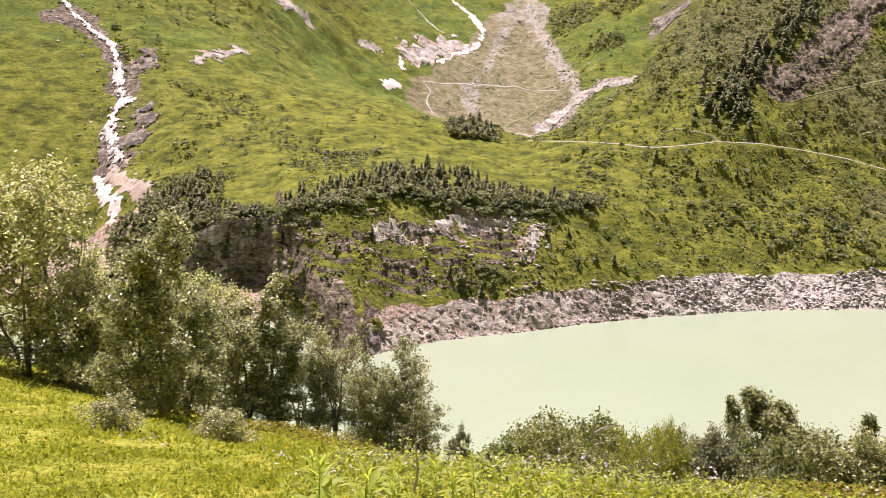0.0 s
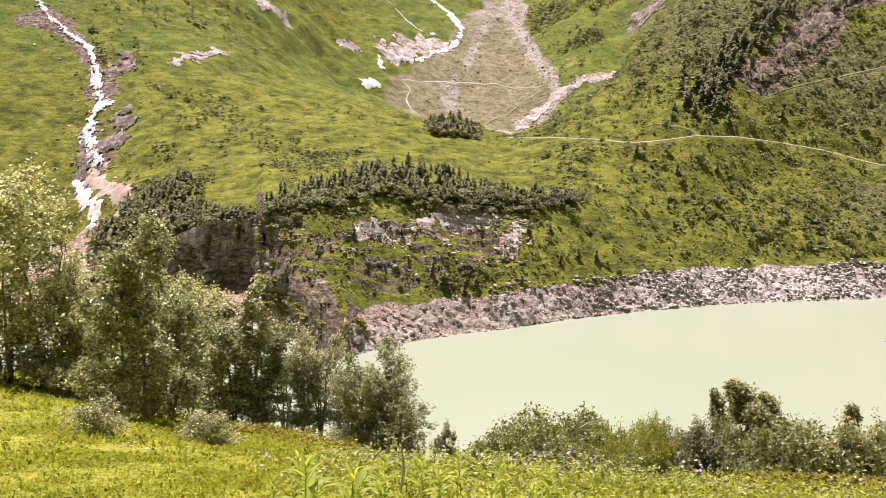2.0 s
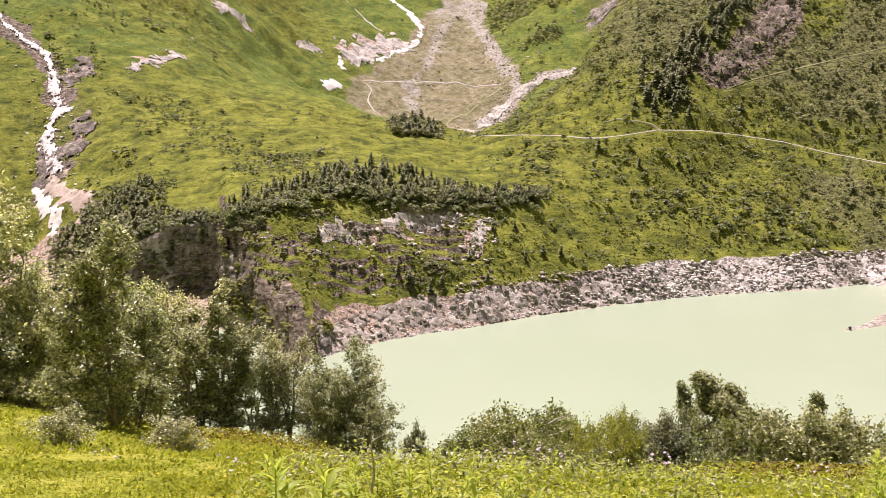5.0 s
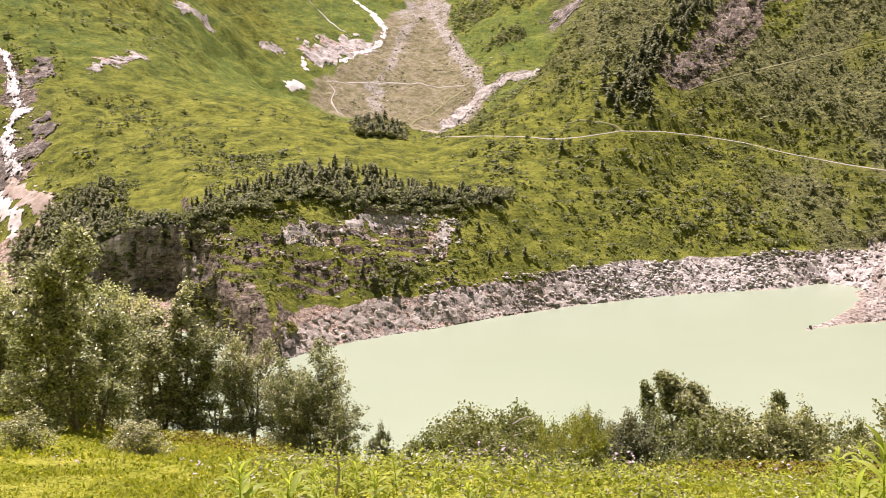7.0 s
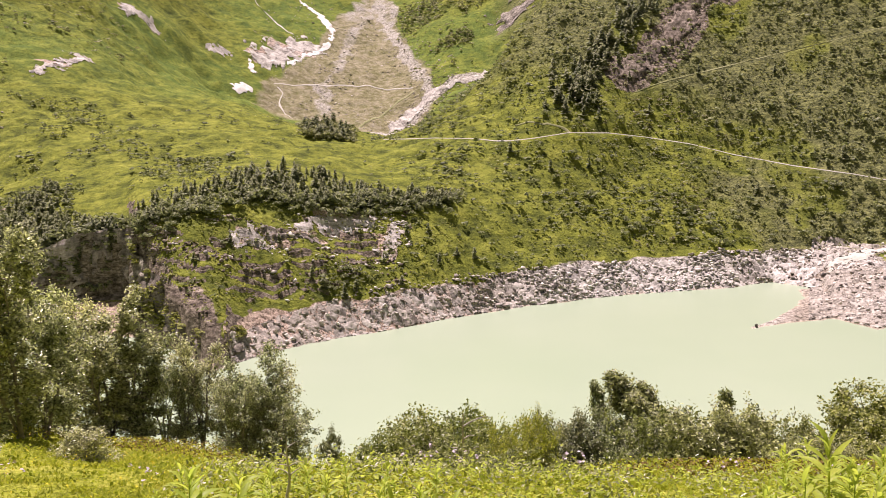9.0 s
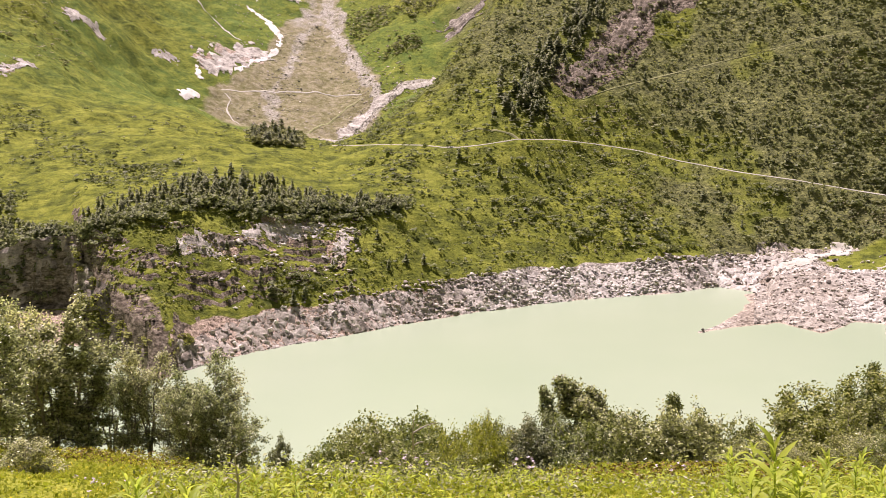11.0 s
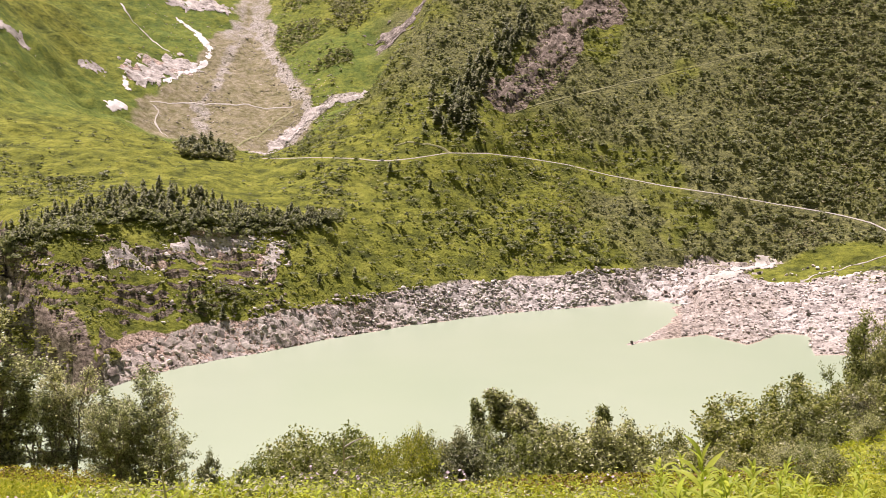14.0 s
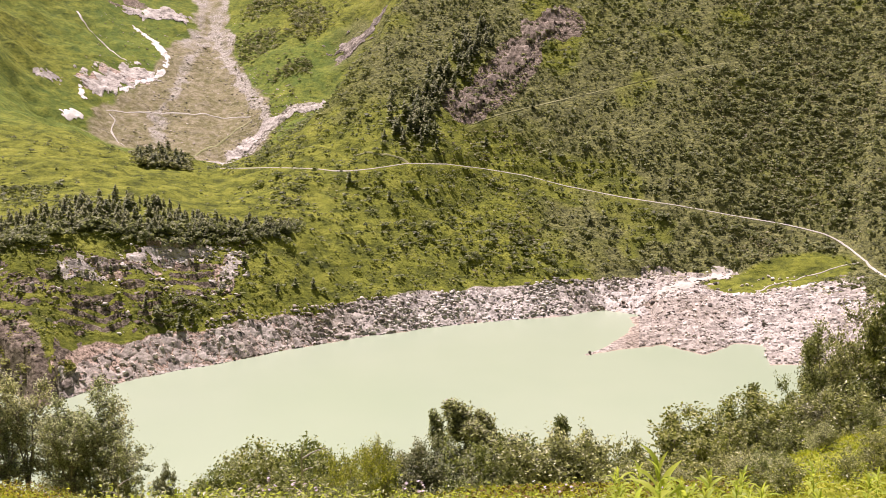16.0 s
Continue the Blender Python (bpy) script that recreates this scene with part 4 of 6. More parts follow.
rock_face("cliff", [(-13.2, 325.5, 6), (-12, 324.5, 6), (-10.5, 322.5, 6), (-9.2, 321.5, 6), (-8.2, 319, 7)], [(-13.2, 331, 19), (-12, 327.5, 21.5), (-10.5, 325, 24.5), (-9.2, 324, 25.6), (-8.2, 322, 26.0)],
          "dark overhanging cliff above the lake inlet", 501, 1.5, mat=STREAKED)
rock_face("cliff", [(-8.4, 309, 5), (-8.2, 304, 5), (-7.8, 298, 4.5), (-7.3, 292, 4), (-7.0, 288, 3.5)], [(-8.3, 311, 26), (-8.1, 307.5, 22.5), (-7.8, 303.5, 20), (-7.3, 299, 18.4), (-7.0, 297, 17.4)],
          "broken dark rock edge of the promontory with grassy ledges", 503, 1.8, long=1.5, green=0.85)
rock_face("cliff", [(-7.2, 291, 4), (-6.4, 282, 4), (-5.2, 271, 3.5), (-4.1, 265, 2), (-3.1, 271.5, 1.8)], [(-7.2, 297.5, 17.2), (-6.4, 292, 16.6), (-5.2, 282, 12.8), (-4.1, 273.5, 8.6), (-3.1, 276.5, 5.4)],
          "dark slanting rock face at the promontory's foot", 502, 1.8, long=1.8, green=0.30)


# ---- broken rock along the shore ----
def cells(u, v, seed):
    """Irregular cells over a plane: two random numbers of each cell, the way to its middle, and the room to its rim."""
    iu, iv = np.floor(u).astype(np.int64), np.floor(v).astype(np.int64)
    best, second = np.full(u.shape, 9.0), np.full(u.shape, 9.0)
    out = [np.zeros(u.shape) for _ in range(4)]
    for a in (-1, 0, 1):
        for b in (-1, 0, 1):
            pu, pv = iu + a + hash2(iu + a, iv + b, seed), iv + b + hash2(iu + a, iv + b, seed + 1)
            d = np.hypot(u - pu, v - pv)
            first = d < best
            second = np.where(first, best, np.minimum(second, d))
            best = np.where(first, d, best)
            for k, q in enumerate((hash2(iu + a, iv + b, seed + 2), hash2(iu + a, iv + b, seed + 3), u - pu, v - pv)):
                out[k] = np.where(first, q, out[k])
    return (*out, second - best)


def bed_material():
    """Jointed rock: each block of its own tone, rosy to the west and whitish to the east."""
    m, t, n = material("jointed_rock", 0.92)
    grain = noise_node(t, 0.9, 6, 0.75)
    fac = calc(t, 'ADD', calc(t, 'MULTIPLY', attribute(t, "tone"), 0.62), calc(t, 'MULTIPLY', grain, 0.36))
    rosy = ramp(t, fac, [(0.16, (0.085, 0.073, 0.062)), (0.42, (0.272, 0.246, 0.216)), (0.75, (0.500, 0.458, 0.410))])
    pale = ramp(t, fac, [(0.16, (0.090, 0.082, 0.075)), (0.40, (0.370, 0.350, 0.328)), (0.75, (0.690, 0.664, 0.632))])
    t.links.new(mix(t, attribute(t, "pallor"), rosy, pale), n.inputs["Base Color"])
    bump(t, n, grain, 0.4, 0.1)
    return m


JOINTED = bed_material()


def block_sheet(b, r, size, amp, keep, label, seed, pallor):
    """Jointed, broken rock over a grid of bearings and distances."""
    x, y = polar(b, r)
    z = height(x, y)
    z0 = z.copy()
    tone = 0
    for k, (sz, am) in enumerate(((size, amp), (size * 0.42, amp * 0.45))):
        wu, wv = 0.5 * fbm(x, y, 6, seed + 40 + k, 2), 0.5 * fbm(x, y, 6, seed + 50 + k, 2)
        h1, h2, du, dv, room = cells(x / sz * 0.85 + 0.2 * y / sz + wu, y / sz * 1.1 + wv, seed + 7 * k)
        z = z + am * (h1 - 0.35 + 0.9 * (h2 - 0.5) * du + 0.7 * (h1 - 0.6) * dv) - 0.9 * am * (1 - smooth(0.03, 0.14, room))
        tone = tone + (0.6, 0.4)[k] * h2
    on = keep(x, y, z0, b, r)
    z = np.where(on > 0.3, z + 0.15, z0 - 0.4)
    n, m = x.shape
    i = np.arange(n * m).reshape(n, m)
    f = np.stack([i[:-1, :-1], i[:-1, 1:], i[1:, 1:], i[1:, :-1]], -1).reshape(-1, 4)[:, ::-1]
    f = f[(on.reshape(-1)[f] > 0.2).all(1)]
    used, g = np.unique(f, return_inverse=True)
    g = g.reshape(-1, 4)
    ob = new("shore_rock", fast_mesh("shore_rock", np.stack([x, y, z], -1).reshape(-1, 3)[used], g, JOINTED))
    for name, v in (("tone", tone), ("pallor", np.broadcast_to(pallor(x, y, b), x.shape))):
        at = ob.data.attributes.new(name, 'FLOAT', 'FACE')
        at.data.foreach_set("value", v.reshape(-1)[used][g[:, 0]].astype(np.float32))
    return tagged(ob, label, "rock", kind="structure")


def on_green(x, y):
    """1 outside the small meadow at the lake's end."""
    gx, gy = polar(31.6, 394)
    return smooth(0.85, 1.15, np.hypot((x - gx) / 25, (y - gy) / 13) + 0.2 * fbm(x, y, 10, 61, 3))


def shore_bed():
    bs, fs = np.arange(-3.8, 31, 0.06), np.linspace(-0.08, 1.15, 72)
    b = np.repeat(bs[:, None], len(fs), 1)
    s0, s1 = line_at(SHORE, bs)[0], line_at(BANK, bs)[0]
    s0 = np.where(bs > 24.8, np.maximum(s0, s1 - 26), s0)
    r = s0[:, None] + (s1 - s0)[:, None] * fs
    block_sheet(b, r, 1.9, 0.62, lambda x, y, z, b, r: (1 - smooth(6.3, 8.6, z + 1.6 * fbm(x, y, 16, 61))) * smooth(-0.4, 0.1, z) * on_green(x, y) * smooth(2.5, 4.5, near_line(x, y, SAND)),
                "jointed rosy to whitish rock of the drawn-down lake bank", 801, lambda x, y, b: np.clip(smooth(7, 14, b) + 0.6 * fbm(x, y, 14, 62, 2), 0, 1))
    bs, rs = np.arange(25.0, 35.6, 0.07), np.arange(302, 399, 0.45)
    b, r = np.meshgrid(bs, rs, indexing="ij")
    for size, amp, east, label, seed in ((1.4, 0.55, 0, "low brownish rubble of the gravel delta", 802), (1.9, 0.62, 1, "whitish broken blocks on the delta's rim", 803)):
        def keep(x, y, z, b, r):
            side = smooth(28.6, 29.6, b + 1.2 * fbm(x, y, 18, 63, 3) + 0.02 * (r - 350))
            return smooth(0.0, 0.25, z) * (1 - smooth(9.5, 12, z)) * on_green(x, y) * smooth(3.0, 5.0, near_line(x, y, SAND)) * (side if east else 1 - side)
        block_sheet(b, r, size, amp, keep, label, seed, lambda x, y, b: np.clip((0.4 if east else 0.0) + 0.4 * fbm(x, y, 14, 62, 2), 0, 1))


SAND = [(29.0, 402), (28.3, 393), (27.6, 386), (26.9, 380), (26.2, 375), (25.7, 371)]
shore_bed()


def shore_rubble():
    rng = np.random.default_rng(5)
    shapes = [stone_shape(rng, 1) for _ in range(6)]
    n = 13000
    b = rng.uniform(-3.2, 36, n)
    s0, s1 = line_at(SHORE, b)[0], line_at(BANK, b)[0]
    f = rng.uniform(0, 1.05, n)
    x, y = polar(b, s0 + (s1 - s0) * f)
    eb, ed = rng.uniform(25.0, 36, 8000), rng.uniform(300, 398, 8000)  # the delta at the lake's end
    ex, ey = polar(eb, ed)
    x, y, b = np.append(x, ex), np.append(y, ey), np.append(b, eb)
    gx, gy = polar(31.6, 394)
    keep = np.hypot((x - gx) / 25, (y - gy) / 13) > 1.0
    x, y, b = x[keep], y[keep], b[keep]
    z = height(x, y)
    bb = np.degrees(np.arctan2(x, y))
    share = np.where(bb > 25, 0.35 + 0.25 * smooth(29, 30.5, bb), 0.08 + 0.42 * smooth(5, 11, bb)) * (0.5 + smooth(-0.3, 0.3, fbm(x, y, 8, 58, 2)))
    keep = (z > 0.05) & (z < 9.5) & (rng.uniform(size=len(x)) < share)
    x, y, z = x[keep], y[keep], z[keep]
    size = 0.45 + 1.9 * rng.uniform(0, 1, len(x)) ** 2.6
    delta = np.degrees(np.arctan2(x, y)) > 25
    size = np.where(delta, 0.35 + 1.6 * rng.uniform(0, 1, len(x)) ** 2.5, size)
    # tan stones to the west, pale ones towards the lake's end
    order = np.argsort(np.degrees(np.arctan2(x, y)) + rng.normal(size=len(x)) * 9)
    return shapes, rng, x[order], y[order], z[order], size[order]


shapes, rng_s, sx, sy, sz, ssize = shore_rubble()
bearing_s = np.degrees(np.arctan2(sx, sy)) + rng_s.normal(size=len(sx)) * 2.2
whitish = ((bearing_s > 12) & (bearing_s < 22.5)) | (bearing_s > 29.3)
for name, sl, mat, lab in (("rubble", ~whitish, STONE, "loose brownish-grey rubble on the drawn-down bank"), ("rubble", whitish, PALE_STONE, "loose pale rubble on the drawn-down bank")):
    me = fast_mesh(name, *scattered(shapes, rng_s, sx[sl], sy[sl], sz[sl] + 0.15, ssize[sl], 0.6, 0.22), mat)
    tagged(new(name, me), lab, "rubble", kind="stuff")


def boulders():
    """Single boulders big enough to pick out."""
    rng = np.random.default_rng(8)
    meshes = []
    for k, mat in enumerate((STONE, STONE, DARK_STONE, DARK_STONE, PALE_STONE)):
        v, f = stone_shape(rng, 2)
        meshes.append(fast_mesh("boulder", v, f, mat))
    named = [(12.6, 333, 2.6, 2), (12.0, 330, 2.0, 3), (28.4, 358, 3.0, 3), (27.6, 352, 1.8, 2), (22.55, 305.6, 1.5, 3), (9.0, 318, 2.2, 3), (25.6, 372, 2.4, 2), (29.0, 371, 1.6, 2)]
    for k in range(210):
        b = rng.uniform(-2.5, 35) if k < 110 else rng.uniform(25.2, 34)
        s0, s1 = line_at(SHORE, b)[0], line_at(BANK, b)[0]
        named.append((b, s0 + (s1 - s0) * rng.uniform(0.15, 1.0), rng.uniform(0.9, 2.1), rng.choice([0, 1, 0, 1, 2, 4, 4])))
    words = {0: "angular brown-grey boulder on the lake bank", 2: "large dark boulder on the lake bank", 4: "pale weathered boulder on the lake bank"}
    for b, d, s, k in named:
        x, y = polar(b, d)
        z = height_at(x, y)
        if z < 0.05:
            continue
        ob = new("boulder", meshes[int(k)])
        ob.matrix_basis = Matrix.LocRotScale((x, y, z + 0.18 * s), Euler((rng.uniform(-0.4, 0.4), rng.uniform(-0.4, 0.4), rng.uniform(0, 6.3))), (s * rng.uniform(0.9, 1.4), s, s * rng.uniform(0.6, 0.9)))
        tagged(ob, words[{0: 0, 1: 0, 2: 2, 3: 2, 4: 4}[int(k)]], "boulder", "boulders on the lake bank")


boulders()


def fan_rubble():
    """Blocks strewn over the scree fan and in the stream beds."""
    rng = np.random.default_rng(9)
    shapes = [stone_shape(rng, 1) for _ in range(5)]
    xs, ys = [], []
    for line, n, w in ((CHANNEL_EAST, 700, 7), (CHANNEL_SIDE, 300, 6), (CHANNEL_MID, 260, 6), (FALL, 420, 6)):
        pts = np.array([polar(b, d) for b, d in line])
        k = rng.uniform(0, len(pts) - 1.001, n)
        i = k.astype(int)
        p = pts[i] + (pts[i + 1] - pts[i]) * (k - i)[:, None] + rng.normal(size=(n, 2)) * w
        xs.append(p[:, 0])
        ys.append(p[:, 1])
    b, d = rng.uniform(-1.5, 7, 500), rng.uniform(630, 820, 500)
    px, py = polar(b, d)
    x, y = np.concatenate(xs + [px]), np.concatenate(ys + [py])
    size = rng.uniform(0.5, 2.4, len(x))
    me = fast_mesh("rubble", *scattered(shapes, rng, x, y, height(x, y), size, 0.6, 0.3), STONE)
    tagged(new("rubble", me), "grey blocks strewn over scree and stream beds", "rubble", kind="stuff")


fan_rubble()


def promontory_blocks():
    """Ledges and fallen blocks that break through the promontory's steep grass."""
    rng = np.random.default_rng(12)
    shapes = [stone_shape(rng, 1) for _ in range(6)]
    n = 9000
    b, d = rng.uniform(-7.6, 5.4, n), rng.uniform(270, 345, n)
    x, y = polar(b, d)
    z = height(x, y)
    bands = fbm(x + 3 * z, z * 3.0, 9, 14, 3)
    keep = (z > 9) & (z < 29) & (rng.uniform(size=n) < 0.75 * smooth(0.15, 0.5, bands + 0.25 * smooth(18, 24, z) * smooth(-3, 1, b)))
    x, y, z, b = x[keep], y[keep], z[keep], b[keep]
    size = 0.5 + 2.0 * rng.uniform(0, 1, len(x)) ** 2.5
    pale_side = rng.uniform(size=len(x)) < 0.25 + 0.5 * smooth(-3, 1, b) * smooth(16, 22, z)
    for pick, mat, lab in ((pale_side, PALE_STONE, "pale grey ledges and blocks in the promontory's grass"), (~pale_side, BROWN_CRAG, "dark brown ledges and blocks in the promontory's grass")):
        me = fast_mesh("rubble", *scattered(shapes, rng, x[pick], y[pick], z[pick], size[pick], 0.6, 0.25), mat)
        tagged(new("rubble", me), lab, "rubble", kind="stuff")


promontory_blocks()


# ---- far woods and scrub ----
def spruces():
    rng = np.random.default_rng(21)
    kinds = []
    for k in range(4):
        root = new("spruce")
        t, c = spruce(30 + k, 1.0)
        part("trunk", t, root)
        part("crown", c, root)
        kinds.append(tagged(root, "dark green mountain spruce on the far slope", "spruce", "spruces across the lake"))
    used = set()

    wood = []  # the trees that close the ranks behind

    def plant(b, d, tall, single=True):
        k = int(rng.integers(0, 4))
        x, y = polar(b, d)
        if not single:
            me = kinds[k].children[1].data if kinds[k].children[1].name.startswith("crown") else kinds[k].children[0].data
            v = np.empty(len(me.vertices) * 3, np.float32)
            me.vertices.foreach_get("co", v)
            f = np.empty(len(me.polygons) * 3, np.int32)
            me.loops.foreach_get("vertex_index", f)
            a, w = rng.uniform(0, 6.3), tall * rng.uniform(0.95, 1.6)
            p = v.reshape(-1, 3) * (w, w, tall)
            wood.append((np.stack([p[:, 0] * np.cos(a) - p[:, 1] * np.sin(a) + x, p[:, 0] * np.sin(a) + p[:, 1] * np.cos(a) + y, p[:, 2] + height_at(x, y) - 0.3], -1), f.reshape(-1, 3)))
            return
        m = Matrix.LocRotScale((x, y, height_at(x, y) - 0.1), Euler((rng.normal() * 0.03, rng.normal() * 0.03, rng.uniform(0, 6.3))), (tall * rng.uniform(0.95, 1.6), tall * rng.uniform(0.95, 1.6), tall))
        if k in used:
            copy_thing(kinds[k], m @ Matrix.Diagonal((*(1 / q for q in kinds[k].scale), 1)))
        else:
            kinds[k].matrix_basis = m
            used.add(k)

    # the belt along the promontory's brow
    for k in range(520):
        b = rng.uniform(-13.5, 7.5)
        lo = line_at(BROW, b)[0]
        hi = max(lo + 4, np.interp(b, [-13.5, -12.3, -11.3, -10.3, -8, -5.3, -2.5, 0, 1.6, 2.6, 6, 7.4], [366, 362, 350, 336, 330, 341, 358, 372, 366, 358, 358, 358]))
        plant(b, lo - 1.5 + (hi - lo + 1.5) * rng.uniform() ** 1.25, rng.uniform(1.7, 3.9) * (1.25 if -3.4 < b < 1.8 else 1.0), k % 5 < 2)
    # where the belt runs down on the west side
    for k in range(80):
        f = rng.uniform()
        plant(-15.2 + 3.4 * f + rng.normal() * 0.5, 358 - 22 * f + rng.normal() * 5, rng.uniform(3, 5.5), k % 3 == 0)
    for k in range(150):
        plant(rng.uniform(-16.5, -11.2), rng.uniform(334, 376), rng.uniform(2.6, 4.8), False)
    # the dark clump on the crest
    for _ in range(26):
        plant(rng.uniform(0.0, 2.5), rng.uniform(432, 456), rng.uniform(3.8, 6.4))
    # the wood under the crag
    for k in range(130):
        f = rng.uniform() ** 1.25
        plant(13.0 + 4.2 * f + rng.normal() * 0.6 * (1 - 0.6 * f), max(415, 420 + 82 * f + rng.normal() * 5), rng.uniform(3.2, 6.6), k % 2 == 0)
    for b, d, tall in [(26.3, 433, 5.2), (22.4, 409, 3.5), (8.6, 332, 3.5), (6.8, 324, 3.2), (7.7, 329, 3.2), (12.4, 389, 3.4), (14.3, 397, 3.6), (24.3, 399, 2.8), (17.2, 438, 4.2), (28.1, 492, 4.5),
                       (10.4, 396, 3.6), (2.0, 300, 4.2), (1.0, 300, 4.6), (0.4, 302, 3.6), (2.6, 303, 3.2), (4.9, 310, 2.8), (-5.4, 296, 2.8), (-1.2, 311, 3.0), (5.2, 330, 3.4), (6.3, 335, 3.0), (16.2, 448, 4.0),
                       (19.5, 462, 3.6), (20.4, 440, 3.2), (14.0, 420, 4.0), (17.9, 470, 4.0), (23.0, 470, 3.8), (-3.6, 305, 3.2), (4.0, 318, 3.0)]:
        plant(b, d, tall)
    tagged(new("spruce_wood", fast_mesh("spruce_wood", *joined(wood), NEEDLE)), "dense dark green spruce ranks on the far slope", "spruces", kind="stuff")


spruces()


# darker clumps of dwarf shrubs in the meadow: bearing, distance, and half widths of each
CLUMPS = [(-5.6, 382, 0.7, 6), (-4.4, 378, 0.9, 6), (-3.4, 382, 0.5, 4), (-11.4, 432, 0.9, 7), (-10.0, 449, 0.8, 5), (-12.8, 409, 0.5, 9), (-10.0, 408, 0.5, 4), (-13.8, 380, 0.9, 8), (-10.9, 365, 0.8, 6), (-7.6, 368, 0.7, 4), (-14.4, 400, 0.6, 6)]


def far_scrub():
    rng = np.random.default_rng(31)
    shapes = [shrub_shape(rng) for _ in range(8)]
    low = [shrub_shape(rng, 7, 1.15) for _ in range(8)]
    full = [shrub_shape(rng, 44, 0.5) for _ in range(6)]

    def some(n, b0, b1, d0, d1, density, smin, smax, big=False):
        b, d = rng.uniform(b0, b1, n), rng.uniform(d0, d1, n)
        x, y = polar(b, d)
        z = height(x, y)
        keep = rng.uniform(size=n) < density(b, d, x, y, z)
        x, y, z = x[keep], y[keep], z[keep]
        size = smin + (smax - smin) * rng.uniform(0, 1, len(x)) ** 2.8
        return scattered(full if big else shapes, rng, x, y, z, size, 0.75, -0.0)

    def tufts(n, b0, b1, d0, d1, density, smin, smax):
        b, d = rng.uniform(b0, b1, n), rng.uniform(d0, d1, n)
        x, y = polar(b, d)
        z = height(x, y)
        keep = rng.uniform(size=n) < density(b, d, x, y, z)
        x, y, z = x[keep], y[keep], z[keep]
        return scattered(low, rng, x, y, z, smin + (smax - smin) * rng.uniform(0, 1, len(x)) ** 2.0, 0.6, -0.0)

    def slope_density(b, d, x, y, z):
        n = fbm(x, y, 26, 81) + 0.6 * fbm(x, y, 8, 83, 2)
        wild = 0.25 + 0.75 * smooth(-0.5, 0.6, n + 0.5 * smooth(20, 36, b) + 0.25 * smooth(440, 500, d) - 0.1)
        cx, cy = polar(15.0, 361)
        clearing = smooth(0.6, 1.3, np.hypot((x - cx) / 18, (y - cy) / 6))
        track = smooth(1.5, 4.0, near_line(x, y, TRAIL)) * smooth(1.0, 3.5, near_line(x, y, UP_PATH))
        gx, gy = polar(31.6, 394)
        return smooth(0.9, 1.2, np.hypot((x - gx) / 25, (y - gy) / 13)) * wild * (0.55 + 0.45 * smooth(8, 15, b)) * smooth(8.5, 11, z) * clearing * smooth(4, 10, b + (d - 330) * 0.01) * track

    def promontory_density(b, d, x, y, z):
        n = fbm(x, y, 12, 85)
        return (0.15 + 0.85 * smooth(-0.1, 0.5, n)) * smooth(9, 12, z) * (1 - smooth(350, 375, d)) * 0.35

    def meadow_density(b, d, x, y, z):
        n = fbm(x, y, 34, 87)
        return (0.05 + 0.95 * smooth(0.28, 0.5, n)) * smooth(30, 34, z)

    pieces = [some(13000, 4, 38, 330, 600, slope_density, 0.9, 3.0), some(5200, -8, 8, 266, 375, promontory_density, 0.5, 2.2), some(9000, -14, 8, 345, 480, meadow_density, 0.4, 1.9), some(3000, 5, 38, 340, 560, lambda b, d, x, y, z: slope_density(b, d, x, y, z) * 0.6, 2.0, 4.2, True)]
    def clump_density(b, d, x, y, z):
        return np.maximum.reduce([1 - smooth(0.5, 1.3, np.hypot((b - cb) / wb, (d - cd) / wd) + 0.5 * fbm(x, y, 9, 94)) for cb, cd, wb, wd in CLUMPS])

    pieces.append(some(130, 0.8, 3.2, 299, 309, lambda b, d, x, y, z: smooth(7.5, 9, z) * (0.3 + 0.7 * smooth(-0.2, 0.3, fbm(x, y, 7, 96, 2))) * 0.6, 1.0, 2.4, True))
    pieces.append(some(320, 3.5, 16, 300, 352, lambda b, d, x, y, z: (1 - smooth(8.5, 11, z)) * smooth(6.5, 8, z), 0.8, 2.2, True))
    pieces.append(some(3000, 27, 38, 425, 590, lambda b, d, x, y, z: slope_density(b, d, x, y, z) * smooth(27, 30, b), 1.6, 3.6, True))
    pieces.append(some(520, -16.5, -11, 334, 378, lambda b, d, x, y, z: 0.8 + 0 * b, 1.8, 4.0, True))
    pieces.append(some(9000, -16, 8, 335, 560, clump_density, 1.0, 2.8))

    def brow_density(b, d, x, y, z):
        return (1 - smooth(2, 9, np.abs(d - line_at(BROW, b)[0] - 2))) * (0.35 + 0.65 * smooth(-0.3, 0.3, fbm(x, y, 14, 93)))

    pieces.append(some(5200, -15.5, 8, 305, 366, brow_density, 2.0, 4.6, True))
    def cover(b, d, x, y, z):
        gx, gy = polar(31.6, 394)
        return smooth(0.9, 1.2, np.hypot((x - gx) / 25, (y - gy) / 13)) * smooth(8.5, 10.5, z) * smooth(1.0, 2.2, near_line(x, y, TRAIL)) * smooth(0.8, 2.0, near_line(x, y, UP_PATH)) * smooth(4, 9, b + (d - 330) * 0.01) * (0.3 + 0.7 * np.maximum(smooth(9, 17, b), smooth(418, 440, d) * smooth(7, 10, b))) * (0.35 + 0.65 * smooth(-0.35, 0.15, fbm(x, y, 22, 86, 3) + 0.5 * smooth(20, 32, b)))

    def brownish(b, d, x, y, z):
        return smooth(-0.1, 0.3, fbm(x, y, 30, 88) + 0.55 * smooth(24, 31, b) * smooth(400, 470, d) - 0.3)

